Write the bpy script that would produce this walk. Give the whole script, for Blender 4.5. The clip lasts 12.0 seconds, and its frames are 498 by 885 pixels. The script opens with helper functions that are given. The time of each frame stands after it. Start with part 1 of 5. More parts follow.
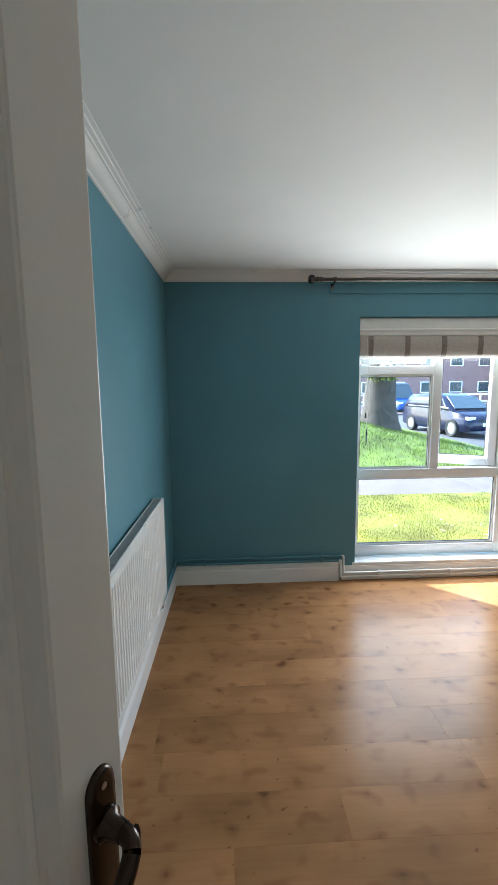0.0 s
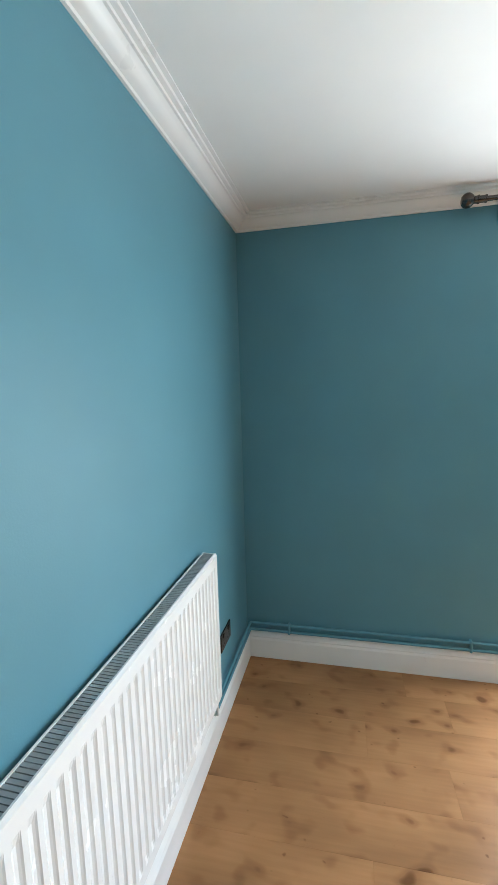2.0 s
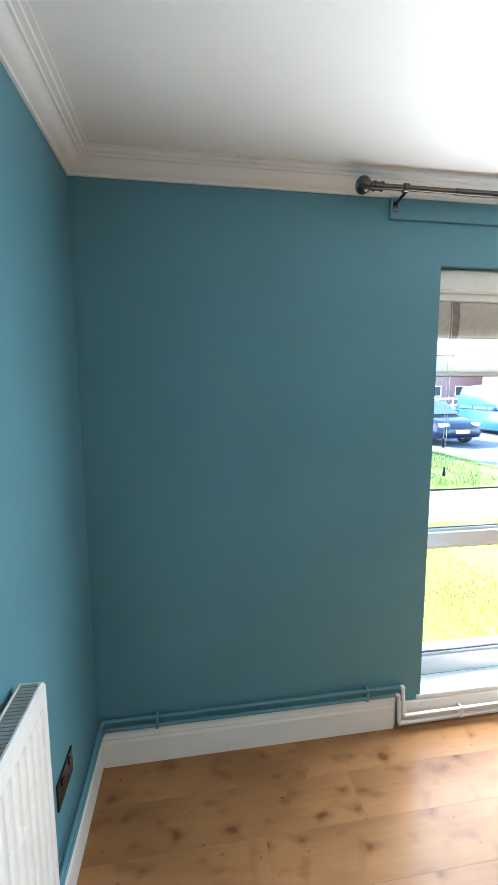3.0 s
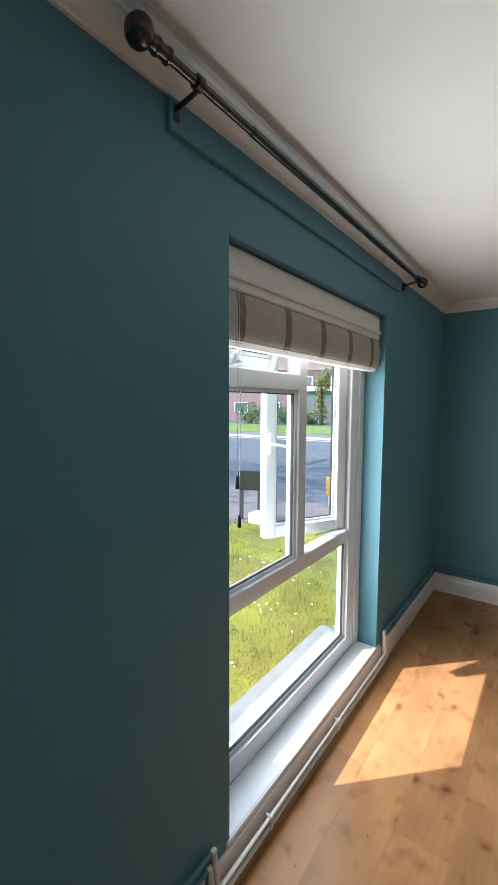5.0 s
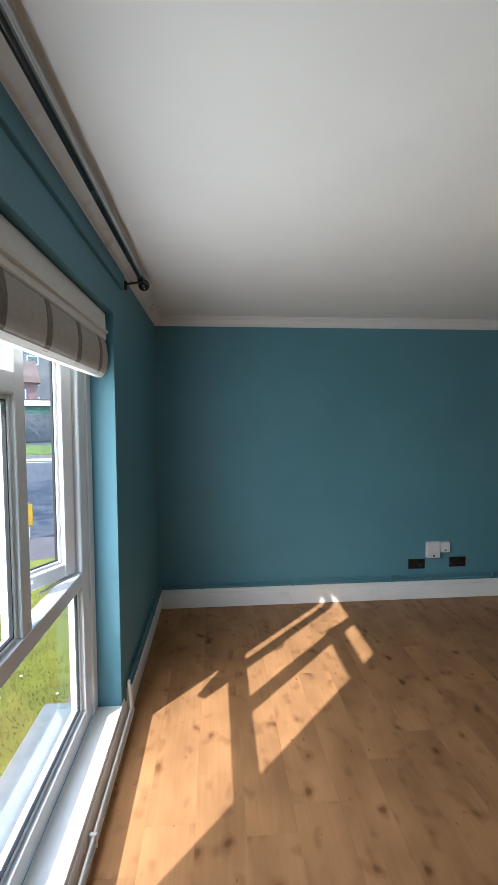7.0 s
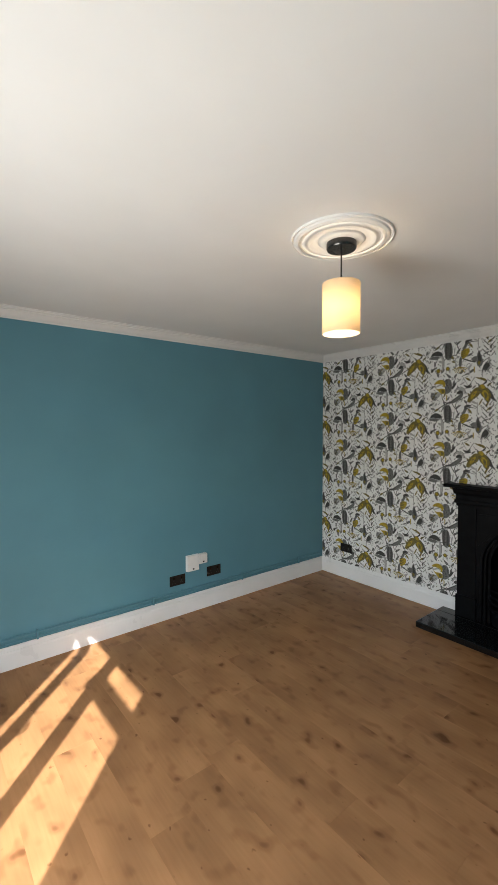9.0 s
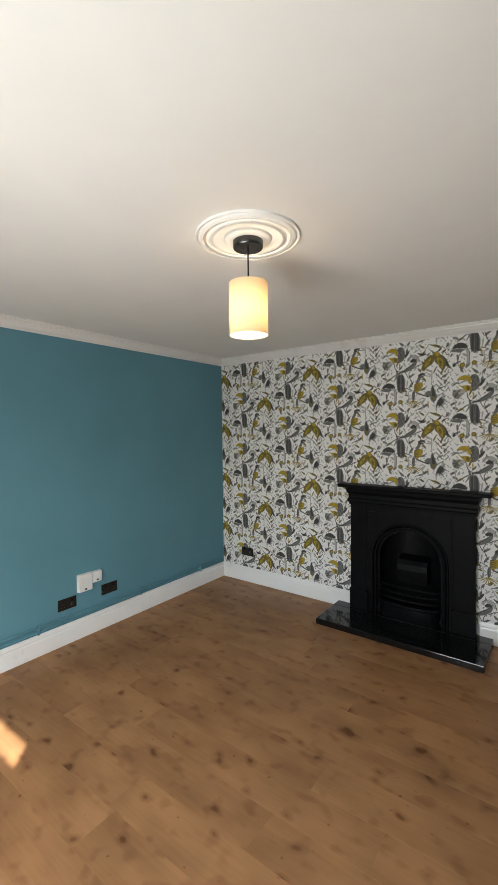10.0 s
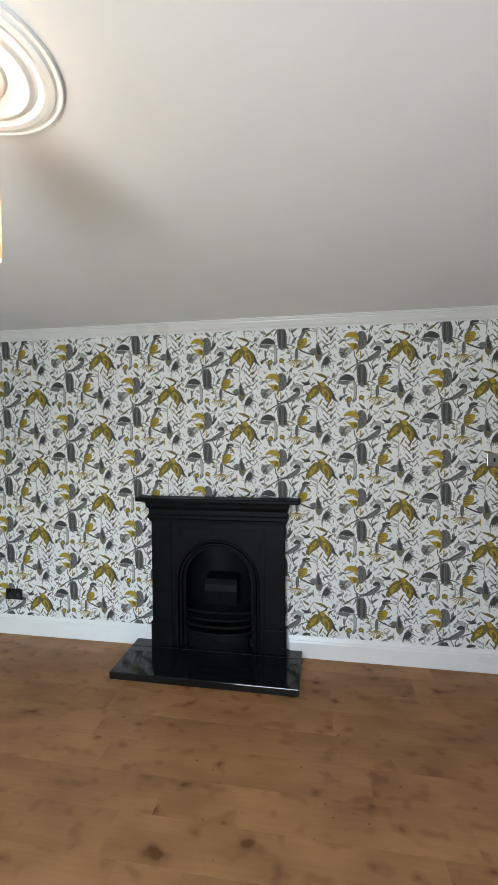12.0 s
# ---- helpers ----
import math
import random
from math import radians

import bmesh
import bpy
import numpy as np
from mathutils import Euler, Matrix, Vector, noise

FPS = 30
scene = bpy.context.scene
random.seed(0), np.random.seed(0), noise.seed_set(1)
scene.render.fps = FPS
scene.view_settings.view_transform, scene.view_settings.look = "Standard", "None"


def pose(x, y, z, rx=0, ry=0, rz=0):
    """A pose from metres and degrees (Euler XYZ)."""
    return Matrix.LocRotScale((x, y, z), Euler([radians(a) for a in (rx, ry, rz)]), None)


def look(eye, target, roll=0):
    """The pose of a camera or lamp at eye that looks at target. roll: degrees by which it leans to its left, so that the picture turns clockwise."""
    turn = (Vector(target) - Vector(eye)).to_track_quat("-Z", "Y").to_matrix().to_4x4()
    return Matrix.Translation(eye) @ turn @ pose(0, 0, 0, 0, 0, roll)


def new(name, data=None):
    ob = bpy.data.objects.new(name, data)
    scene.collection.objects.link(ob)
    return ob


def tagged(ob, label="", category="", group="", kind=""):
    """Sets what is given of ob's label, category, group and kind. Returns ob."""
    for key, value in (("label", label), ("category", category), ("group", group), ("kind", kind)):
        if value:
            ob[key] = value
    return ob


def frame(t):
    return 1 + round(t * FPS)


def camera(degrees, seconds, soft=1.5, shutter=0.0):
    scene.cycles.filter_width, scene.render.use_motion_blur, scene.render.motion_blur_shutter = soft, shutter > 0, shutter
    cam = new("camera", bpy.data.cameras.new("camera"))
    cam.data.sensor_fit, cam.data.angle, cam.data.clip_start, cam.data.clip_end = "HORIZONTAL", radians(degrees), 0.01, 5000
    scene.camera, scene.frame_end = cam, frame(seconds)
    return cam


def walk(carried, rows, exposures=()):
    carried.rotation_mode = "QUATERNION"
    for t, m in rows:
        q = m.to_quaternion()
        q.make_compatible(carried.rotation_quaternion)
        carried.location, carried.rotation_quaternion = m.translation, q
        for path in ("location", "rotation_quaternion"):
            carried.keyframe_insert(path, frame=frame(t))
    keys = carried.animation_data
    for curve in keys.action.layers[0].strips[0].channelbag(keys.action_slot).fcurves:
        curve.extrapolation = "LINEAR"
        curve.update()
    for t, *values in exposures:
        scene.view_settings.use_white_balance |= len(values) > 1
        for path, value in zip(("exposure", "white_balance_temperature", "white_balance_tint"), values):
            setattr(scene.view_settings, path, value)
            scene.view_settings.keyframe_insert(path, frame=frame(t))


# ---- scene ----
cam = camera(61.6, 12.0)
PATH = [
    (0, (0.453, -3.135, 1.539), (0.544, -1.154, 1.274), -0.6),
    (0.5, (0.486, -2.944, 1.49), (0.448, -0.96, 1.24), 0.1),
    (1, (0.52, -2.689, 1.516), (0.37, -0.711, 1.26), 0.2),
    (1.5, (0.522, -2.419, 1.501), (0.217, -0.46, 1.24), -0.8),
    (2, (0.516, -2.162, 1.516), (0.088, -0.226, 1.255), -1.6),
    (2.5, (0.424, -1.895, 1.51), (0.218, 0.077, 1.249), -0.5),
    (3, (0.379, -1.634, 1.545), (0.685, 0.327, 1.295), -0.3),
    (4.8, (0.449, -0.855, 1.557), (1.963, 0.436, 1.355), 1.0),
    (5, (0.465, -0.79, 1.559), (2.065, 0.397, 1.377), 0.2),
    (5.5, (0.547, -0.728, 1.535), (2.325, 0.176, 1.383), -0.5),
    (6, (0.661, -0.655, 1.527), (2.575, -0.09, 1.396), -0.9),
    (6.5, (0.741, -0.573, 1.531), (2.727, -0.372, 1.412), -0.9),
    (7, (0.759, -0.476, 1.54), (2.75, -0.633, 1.432), -0.3),
    (7.5, (0.797, -0.451, 1.554), (2.734, -0.943, 1.464), 0.1),
    (7.7, (0.846, -0.448, 1.569), (2.749, -1.058, 1.474), 0.1),
    (9.5, (1.134, -0.493, 1.584), (2.518, -1.935, 1.525), -0.4),
    (10, (1.191, -0.52, 1.588), (2.389, -2.12, 1.53), -0.6),
    (10.5, (1.24, -0.626, 1.587), (2.257, -2.347, 1.533), -0.6),
    (11, (1.283, -0.763, 1.588), (2.12, -2.578, 1.535), -0.6),
    (11.5, (1.373, -0.935, 1.597), (1.983, -2.838, 1.526), -0.7),
    (12, (1.456, -1.095, 1.599), (1.787, -3.066, 1.535), -0.4),
]
EXPOSURES = [(0, 3.35, 5800, 5), (0.5, 3.35, 5750, 5), (1.0, 3.5, 5750, 5), (1.5, 3.85, 5750, 5), (2.0, 4.25, 5750, 5), (2.5, 4.45, 5800, 5), (3.1, 4.2, 5800, 6), (4.8, 2.7, 6200, 9), (6.0, 2.5, 6050, 9), (7.0, 2.4, 5900, 8), (7.7, 2.65, 6000, 9), (9.3, 3.05, 6400, 10), (10.5, 3.35, 6350, 9), (11.5, 3.6, 5950, 7), (12, 3.75, 5850, 7)]
walk(cam, [(t, look(eye, target, roll)) for t, eye, target, roll in PATH], EXPOSURES)

# ---- world, sun, exposure ----
SUN_DIR = Vector((0.935, -0.90, -1.0)).normalized()
world = bpy.data.worlds.new("sky")
scene.world = world
world.use_nodes = True
wn = world.node_tree
sky = wn.nodes.new("ShaderNodeTexSky")
sky.sky_type = "NISHITA"
sky.sun_disc = False
sky.sun_elevation = radians(38)
sky.sun_rotation = radians(-46)
wn.links.new(sky.outputs[0], wn.nodes["Background"].inputs[0])
wn.nodes["Background"].inputs[1].default_value = 0.15
sun = new("sun", bpy.data.lights.new("sun", "SUN"))
sun.data.energy, sun.data.angle, sun.data.color = 2.0, radians(0.6), (1.0, 0.972, 0.945)
sun.matrix_world = look((-9, 8, 10), Vector((-9, 8, 10)) + SUN_DIR)

# area lamp added just inside the glass, boosting the sky's light into the room
sky_fill = new("sky_fill", bpy.data.lights.new("sky_fill", "AREA"))
sky_fill.data.shape, sky_fill.data.size, sky_fill.data.size_y = "RECTANGLE", 1.16, 1.28
sky_fill.data.energy, sky_fill.data.color = 5.0, (1.0, 0.985, 0.955)
sky_fill.matrix_world = look((2.065, 0.112, 1.085), (2.065, -1.0, 1.085))

LAMP = (2.187, -1.857)
LAMP_WATTS = 0.32
SHADE = (2.168, 1.964, 0.0765)   # top, foot, radius
BULB = 1.2
PAPER_X, PAPER_Z = 3.493, 1.797


# ---- materials ----
def mat(name, color, rough=0.5, metal=0.0, vary=0.0, scale=8.0, bump=0.0, bump_scale=60.0, spec=0.5, coat=0.0):
    """A plain painted or moulded surface with cloudy variation and fine relief."""
    m = bpy.data.materials.new(name)
    m.use_nodes = True
    nt = m.node_tree
    b = nt.nodes["Principled BSDF"]
    b.inputs["Base Color"].default_value = (*color, 1)
    b.inputs["Roughness"].default_value = rough
    b.inputs["Metallic"].default_value = metal
    b.inputs["Specular IOR Level"].default_value = spec
    b.inputs["Coat Weight"].default_value = coat
    pos = nt.nodes.new("ShaderNodeNewGeometry")
    if vary:
        n = nt.nodes.new("ShaderNodeTexNoise")
        n.inputs["Scale"].default_value, n.inputs["Detail"].default_value = scale, 6
        nt.links.new(pos.outputs["Position"], n.inputs["Vector"])
        r = nt.nodes.new("ShaderNodeMapRange")
        r.inputs[1].default_value, r.inputs[2].default_value = 0.3, 0.7
        r.inputs[3].default_value, r.inputs[4].default_value = 1 - vary, 1 + vary
        nt.links.new(n.outputs[0], r.inputs[0])
        mul = nt.nodes.new("ShaderNodeVectorMath")
        mul.operation = "SCALE"
        mul.inputs[0].default_value = color
        nt.links.new(r.outputs[0], mul.inputs["Scale"])
        nt.links.new(mul.outputs[0], b.inputs["Base Color"])
        r2 = nt.nodes.new("ShaderNodeMapRange")
        r2.inputs[3].default_value, r2.inputs[4].default_value = max(0.02, rough - 0.08), min(1, rough + 0.08)
        nt.links.new(n.outputs[0], r2.inputs[0])
        nt.links.new(r2.outputs[0], b.inputs["Roughness"])
    if bump:
        n2 = nt.nodes.new("ShaderNodeTexNoise")
        n2.inputs["Scale"].default_value, n2.inputs["Detail"].default_value = bump_scale, 4
        nt.links.new(pos.outputs["Position"], n2.inputs["Vector"])
        bp = nt.nodes.new("ShaderNodeBump")
        bp.inputs["Strength"].default_value, bp.inputs["Distance"].default_value = bump, 0.002
        nt.links.new(n2.outputs[0], bp.inputs["Height"])
        nt.links.new(bp.outputs[0], b.inputs["Normal"])
    return m


def wood_floor():
    """Oak laminate: soft long grain along x, a tone for each plank, scattered round dark knots."""
    m = bpy.data.materials.new("oak_laminate")
    m.use_nodes = True
    nt = m.node_tree
    L = nt.links.new
    b = nt.nodes["Principled BSDF"]
    geo = nt.nodes.new("ShaderNodeNewGeometry")
    info = nt.nodes.new("ShaderNodeObjectInfo")

    def vec(op, a, c):
        v = nt.nodes.new("ShaderNodeVectorMath")
        v.operation = op
        for i, q in enumerate((a, c)):
            if isinstance(q, tuple):
                v.inputs[i].default_value = q
            else:
                L(q, v.inputs[i])
        return v.outputs[0]

    def val(op, a, c):
        v = nt.nodes.new("ShaderNodeMath")
        v.operation = op
        for i, q in enumerate((a, c)):
            if isinstance(q, (int, float)):
                v.inputs[i].default_value = q
            else:
                L(q, v.inputs[i])
        return v.outputs[0]

    def span(x, a0, a1, b0, b1):
        r = nt.nodes.new("ShaderNodeMapRange")
        r.interpolation_type = "SMOOTHSTEP"
        L(x, r.inputs[0])
        for i, q in enumerate((a0, a1, b0, b1)):
            r.inputs[i + 1].default_value = q
        return r.outputs[0]

    def cloud(v, detail):
        n = nt.nodes.new("ShaderNodeTexNoise")
        n.inputs["Scale"].default_value, n.inputs["Detail"].default_value = 1.0, detail
        L(v, n.inputs["Vector"])
        return n

    comb = nt.nodes.new("ShaderNodeCombineXYZ")
    L(info.outputs["Random"], comb.inputs[0])
    L(info.outputs["Random"], comb.inputs[1])
    place = vec("ADD", vec("MULTIPLY", comb.outputs[0], (23.0, 7.0, 0.0)), vec("MULTIPLY", geo.outputs["Position"], (1.0, 1.0, 0.0)))
    soft = cloud(vec("MULTIPLY", place, (2.6, 4.4, 1.0)), 2)
    grain = cloud(vec("MULTIPLY", place, (5.0, 70.0, 1.0)), 3)
    tone = span(soft.outputs[0], 0.1, 0.9, 0.72, 1.28)
    knots = cloud(vec("MULTIPLY", place, (9.0, 12.0, 1.0)), 1)
    small = cloud(vec("MULTIPLY", place, (24.0, 33.0, 1.0)), 1)
    core = span(knots.outputs[0], 0.64, 0.79, 0.0, 0.80)
    ring = span(knots.outputs[0], 0.54, 0.70, 0.0, 0.28)
    dots = span(small.outputs[0], 0.72, 0.80, 0.0, 0.60)
    dark = nt.nodes.new("ShaderNodeMix")
    dark.data_type = "RGBA"
    L(val("MAXIMUM", val("MAXIMUM", core, ring), dots), dark.inputs["Factor"])
    dark.inputs["A"].default_value = (0.338, 0.172, 0.075, 1)
    dark.inputs["B"].default_value = (0.100, 0.040, 0.015, 1)
    shade = val("MULTIPLY", span(grain.outputs[0], 0.3, 0.7, 0.955, 1.035), span(info.outputs["Random"], 0.0, 1.0, 0.94, 1.06))
    shade = val("MULTIPLY", shade, tone)
    fin = nt.nodes.new("ShaderNodeVectorMath")
    fin.operation = "SCALE"
    L(dark.outputs["Result"], fin.inputs[0])
    L(shade, fin.inputs["Scale"])
    L(fin.outputs[0], b.inputs["Base Color"])
    b.inputs["Roughness"].default_value = 0.26
    b.inputs["Specular IOR Level"].default_value = 0.14
    bp = nt.nodes.new("ShaderNodeBump")
    bp.inputs["Strength"].default_value, bp.inputs["Distance"].default_value = 0.1, 0.0008
    L(grain.outputs[0], bp.inputs["Height"])
    L(bp.outputs[0], b.inputs["Normal"])
    return m


def glass_mat(name="window_glass"):
    m = bpy.data.materials.new(name)
    m.use_nodes = True
    nt = m.node_tree
    for n in list(nt.nodes):
        if n.type == "BSDF_PRINCIPLED":
            nt.nodes.remove(n)
    tr = nt.nodes.new("ShaderNodeBsdfTransparent")
    tr.inputs[0].default_value = (0.96, 0.98, 0.97, 1)
    gl = nt.nodes.new("ShaderNodeBsdfGlossy")
    gl.inputs["Roughness"].default_value = 0.02
    lw = nt.nodes.new("ShaderNodeLayerWeight")
    lw.inputs[0].default_value = 0.5
    pw = nt.nodes.new("ShaderNodeMath")
    pw.operation = "POWER"
    pw.inputs[1].default_value = 4.0
    nt.links.new(lw.outputs["Facing"], pw.inputs[0])
    rf = nt.nodes.new("ShaderNodeMapRange")
    rf.inputs[3].default_value, rf.inputs[4].default_value = 0.035, 0.5
    nt.links.new(pw.outputs[0], rf.inputs[0])
    mx = nt.nodes.new("ShaderNodeMixShader")
    nt.links.new(rf.outputs[0], mx.inputs[0])
    nt.links.new(tr.outputs[0], mx.inputs[1])
    nt.links.new(gl.outputs[0], mx.inputs[2])
    nt.links.new(mx.outputs[0], nt.nodes["Material Output"].inputs[0])
    return m


TEAL = mat("teal_wall_paint", (0.108, 0.262, 0.328), 0.52, vary=0.05, scale=2.5, bump=0.12, bump_scale=220, spec=0.35)
WHITE_CEIL = mat("ceiling_white", (0.87, 0.865, 0.85), 0.75, vary=0.02, scale=3, bump=0.08, bump_scale=150)
GLOSS_WHITE = mat("white_gloss_paint", (0.84, 0.835, 0.82), 0.30, vary=0.02, scale=5)
UPVC = mat("white_upvc", (0.82, 0.83, 0.84), 0.22, vary=0.02, scale=12)
DOOR_PAINT = mat("off_white_door_paint", (0.66, 0.63, 0.58), 0.35, vary=0.04, scale=7, bump=0.1, bump_scale=120)
RAD_WHITE = mat("radiator_enamel", (0.86, 0.86, 0.85), 0.25, vary=0.02, scale=10)
RAD_GREY = mat("radiator_grille_metal", (0.34, 0.35, 0.36), 0.45, 0.0, vary=0.12, scale=30)
GASKET = mat("black_rubber_gasket", (0.02, 0.02, 0.022), 0.6, vary=0.1)
PAPER = mat("wallpaper_ground", (0.84, 0.84, 0.82), 0.7, vary=0.04, scale=14, bump=0.06, bump_scale=200)
INK = {
    "yellow": mat("print_mustard", (0.40, 0.29, 0.02), 0.7, vary=0.3, scale=70),
    "olive": mat("print_olive", (0.17, 0.135, 0.03), 0.7, vary=0.4, scale=70),
    "grey": mat("print_grey", (0.155, 0.155, 0.148), 0.7, vary=0.35, scale=90),
    "dark": mat("print_charcoal", (0.055, 0.055, 0.052), 0.7, vary=0.35, scale=90),
    "pale": mat("print_pale_grey", (0.42, 0.42, 0.40), 0.7, vary=0.2, scale=90),
}
CAST = mat("black_cast_iron", (0.0045, 0.005, 0.006), 0.46, vary=0.25, scale=18, bump=0.12, bump_scale=200, spec=0.09)
HEARTH = mat("polished_black_granite", (0.008, 0.009, 0.010), 0.10, vary=0.5, scale=120)
BLACK_NICKEL = mat("black_nickel", (0.10, 0.095, 0.09), 0.25, 0.9, vary=0.1)
DARK_BRONZE = mat("dark_bronze_handle", (0.035, 0.022, 0.014), 0.22, 0.7, vary=0.2, scale=25)
BLACK_PLASTIC = mat("black_plate", (0.018, 0.017, 0.016), 0.25, vary=0.15)
WHITE_PLASTIC = mat("white_plastic", (0.78, 0.78, 0.78), 0.35, vary=0.02)
STEEL = mat("brushed_steel_plate", (0.45, 0.44, 0.42), 0.32, 0.9, vary=0.1, scale=40)
LINEN = mat("grey_blind_fabric", (0.45, 0.41, 0.365), 0.9, vary=0.08, scale=40, bump=0.3, bump_scale=500)
LINEN_STRIPE = mat("taupe_blind_stripe", (0.21, 0.175, 0.15), 0.9, vary=0.2, scale=40, bump=0.3, bump_scale=500)
LINEN_WHITE = mat("blind_lining", (0.76, 0.75, 0.72), 0.85, vary=0.03, scale=30, bump=0.2, bump_scale=400)
GLASS = glass_mat()
OAK = wood_floor()


# ---- builders ----
def part(name, bm, material, parent=None, label=""):
    """One bmesh as one mesh object, under a thing or a part."""
    me = bpy.data.meshes.new(name)
    bmesh.ops.recalc_face_normals(bm, faces=bm.faces)
    bm.to_mesh(me)
    bm.free()
    for m in material if isinstance(material, (list, tuple)) else [material]:
        me.materials.append(m)
    ob = new(name, me)
    if parent:
        ob.parent = parent
    if label:
        ob["label"] = label
    return ob


def empty(name, m=None):
    ob = new(name)
    ob.empty_display_size = 0.1
    if m is not None:
        ob.matrix_world = m
    return ob


def smooth(ob, angle=40):
    """Rounds the shading of gently bent faces, keeping hard edges."""
    me = ob.data
    bm = bmesh.new()
    bm.from_mesh(me)
    for f in bm.faces:
        f.smooth = True
    for e in bm.edges:
        if len(e.link_faces) == 2 and e.calc_face_angle(0) > radians(angle):
            e.smooth = False
    bm.to_mesh(me)
    bm.free()
    return ob


def box(bm, x0, x1, y0, y1, z0, z1, bevel=0.0, seg=1):
    b = bmesh.new()
    bmesh.ops.create_cube(b, size=1)
    for v in b.verts:
        v.co = Vector((x0 + (v.co.x + 0.5) * (x1 - x0), y0 + (v.co.y + 0.5) * (y1 - y0), z0 + (v.co.z + 0.5) * (z1 - z0)))
    if bevel:
        bmesh.ops.bevel(b, geom=list(b.edges), offset=bevel, segments=seg, affect="EDGES", profile=0.5)
    join(bm, b)
    return bm


def join(bm, b, m=None):
    made = {}
    for v in b.verts:
        made[v] = bm.verts.new(m @ v.co if m is not None else v.co)
    for f in b.faces:
        try:
            g = bm.faces.new([made[v] for v in f.verts])
            g.material_index, g.smooth = f.material_index, f.smooth
        except ValueError:
            pass
    b.free()


def boxes(*sizes, bevel=0.0, seg=1):
    bm = bmesh.new()
    for s in sizes:
        box(bm, *s, bevel=bevel, seg=seg)
    return bm


def prism(profile, p0, p1, out, m0=0.0, m1=0.0, caps=True):
    """A moulding: a profile of (out, up) points swept from p0 to p1, mitred by m0 and m1 per metre of projection."""
    bm = bmesh.new()
    p0, p1, out = Vector(p0), Vector(p1), Vector(out)
    d = (p1 - p0).normalized()
    a = [bm.verts.new(p0 + out * o + Vector((0, 0, u)) + d * (o * m0)) for o, u in profile]
    b = [bm.verts.new(p1 + out * o + Vector((0, 0, u)) - d * (o * m1)) for o, u in profile]
    n = len(profile)
    for i in range(n):
        bm.faces.new((a[i], a[(i + 1) % n], b[(i + 1) % n], b[i]))
    if caps:
        bm.faces.new(a)
        bm.faces.new(b[::-1])
    return bm


def tube(points, r, n=12, bm=None):
    """A pipe along points, with mitred bends."""
    bm = bm or bmesh.new()
    pts = [Vector(p) for p in points]
    rings = []
    for i, p in enumerate(pts):
        a = (pts[i] - pts[i - 1]).normalized() if i else (pts[1] - pts[0]).normalized()
        b = (pts[i + 1] - pts[i]).normalized() if i < len(pts) - 1 else a
        t = (a + b).normalized()
        k = 1 / max(0.5, t.dot(a))
        up = Vector((0, 0, 1)) if abs(t.z) < 0.9 else Vector((0, 1, 0))
        u = t.cross(up).normalized()
        w = u.cross(t).normalized()
        bend = (b - a)
        ring = []
        for j in range(n):
            o = u * math.cos(j * math.tau / n) * r + w * math.sin(j * math.tau / n) * r
            if bend.length > 1e-4:
                bd = bend.normalized()
                o += bd * (o.dot(bd) * (k - 1))
            ring.append(bm.verts.new(p + o))
        rings.append(ring)
    for r0, r1 in zip(rings, rings[1:]):
        best = min(range(n), key=lambda s: (r1[s].co - r0[0].co).length)
        for j in range(n):
            bm.faces.new((r0[j], r0[(j + 1) % n], r1[(j + 1 + best) % n], r1[(j + best) % n]))
    bm.faces.new(rings[0][::-1])
    bm.faces.new(rings[-1])
    return bm


def rounded(points, r, n=5):
    """Points of a line with its corners rounded by r."""
    pts = [Vector(p) for p in points]
    out = [pts[0]]
    for a, p, b in zip(pts, pts[1:], pts[2:]):
        s, e = p + (a - p).normalized() * r, p + (b - p).normalized() * r
        for i in range(n + 1):
            t = i / n
            out.append(s * (1 - t) ** 2 + p * 2 * t * (1 - t) + e * t * t)
    return out + [pts[-1]]


def lathe(profile, n=40, centre=(0, 0, 0)):
    """A turned shape about z from (radius, height) points."""
    bm = bmesh.new()
    c = Vector(centre)
    rings = []
    for r, z in profile:
        if r < 1e-6:
            rings.append([bm.verts.new(c + Vector((0, 0, z)))])
        else:
            rings.append([bm.verts.new(c + Vector((r * math.cos(i * math.tau / n), r * math.sin(i * math.tau / n), z))) for i in range(n)])
    for a, b in zip(rings, rings[1:]):
        for i in range(n):
            q = [a[i % len(a)], a[(i + 1) % len(a)], b[(i + 1) % len(b)], b[i % len(b)]]
            q = list(dict.fromkeys(q))
            if len(q) > 2:
                bm.faces.new(q)
    return bm


def structure(ob, label, category):
    return tagged(ob, label, category, kind="structure")


# ---- the room ----
X1, Y1, CEIL = 4.16, -4.0, 2.35
WX0, WX1, WZ0, WZ1 = 1.43, 2.789, 0.139, 2.043
SLANT = radians(1.25)
WEST = Matrix.Rotation(-SLANT, 4, "Z")


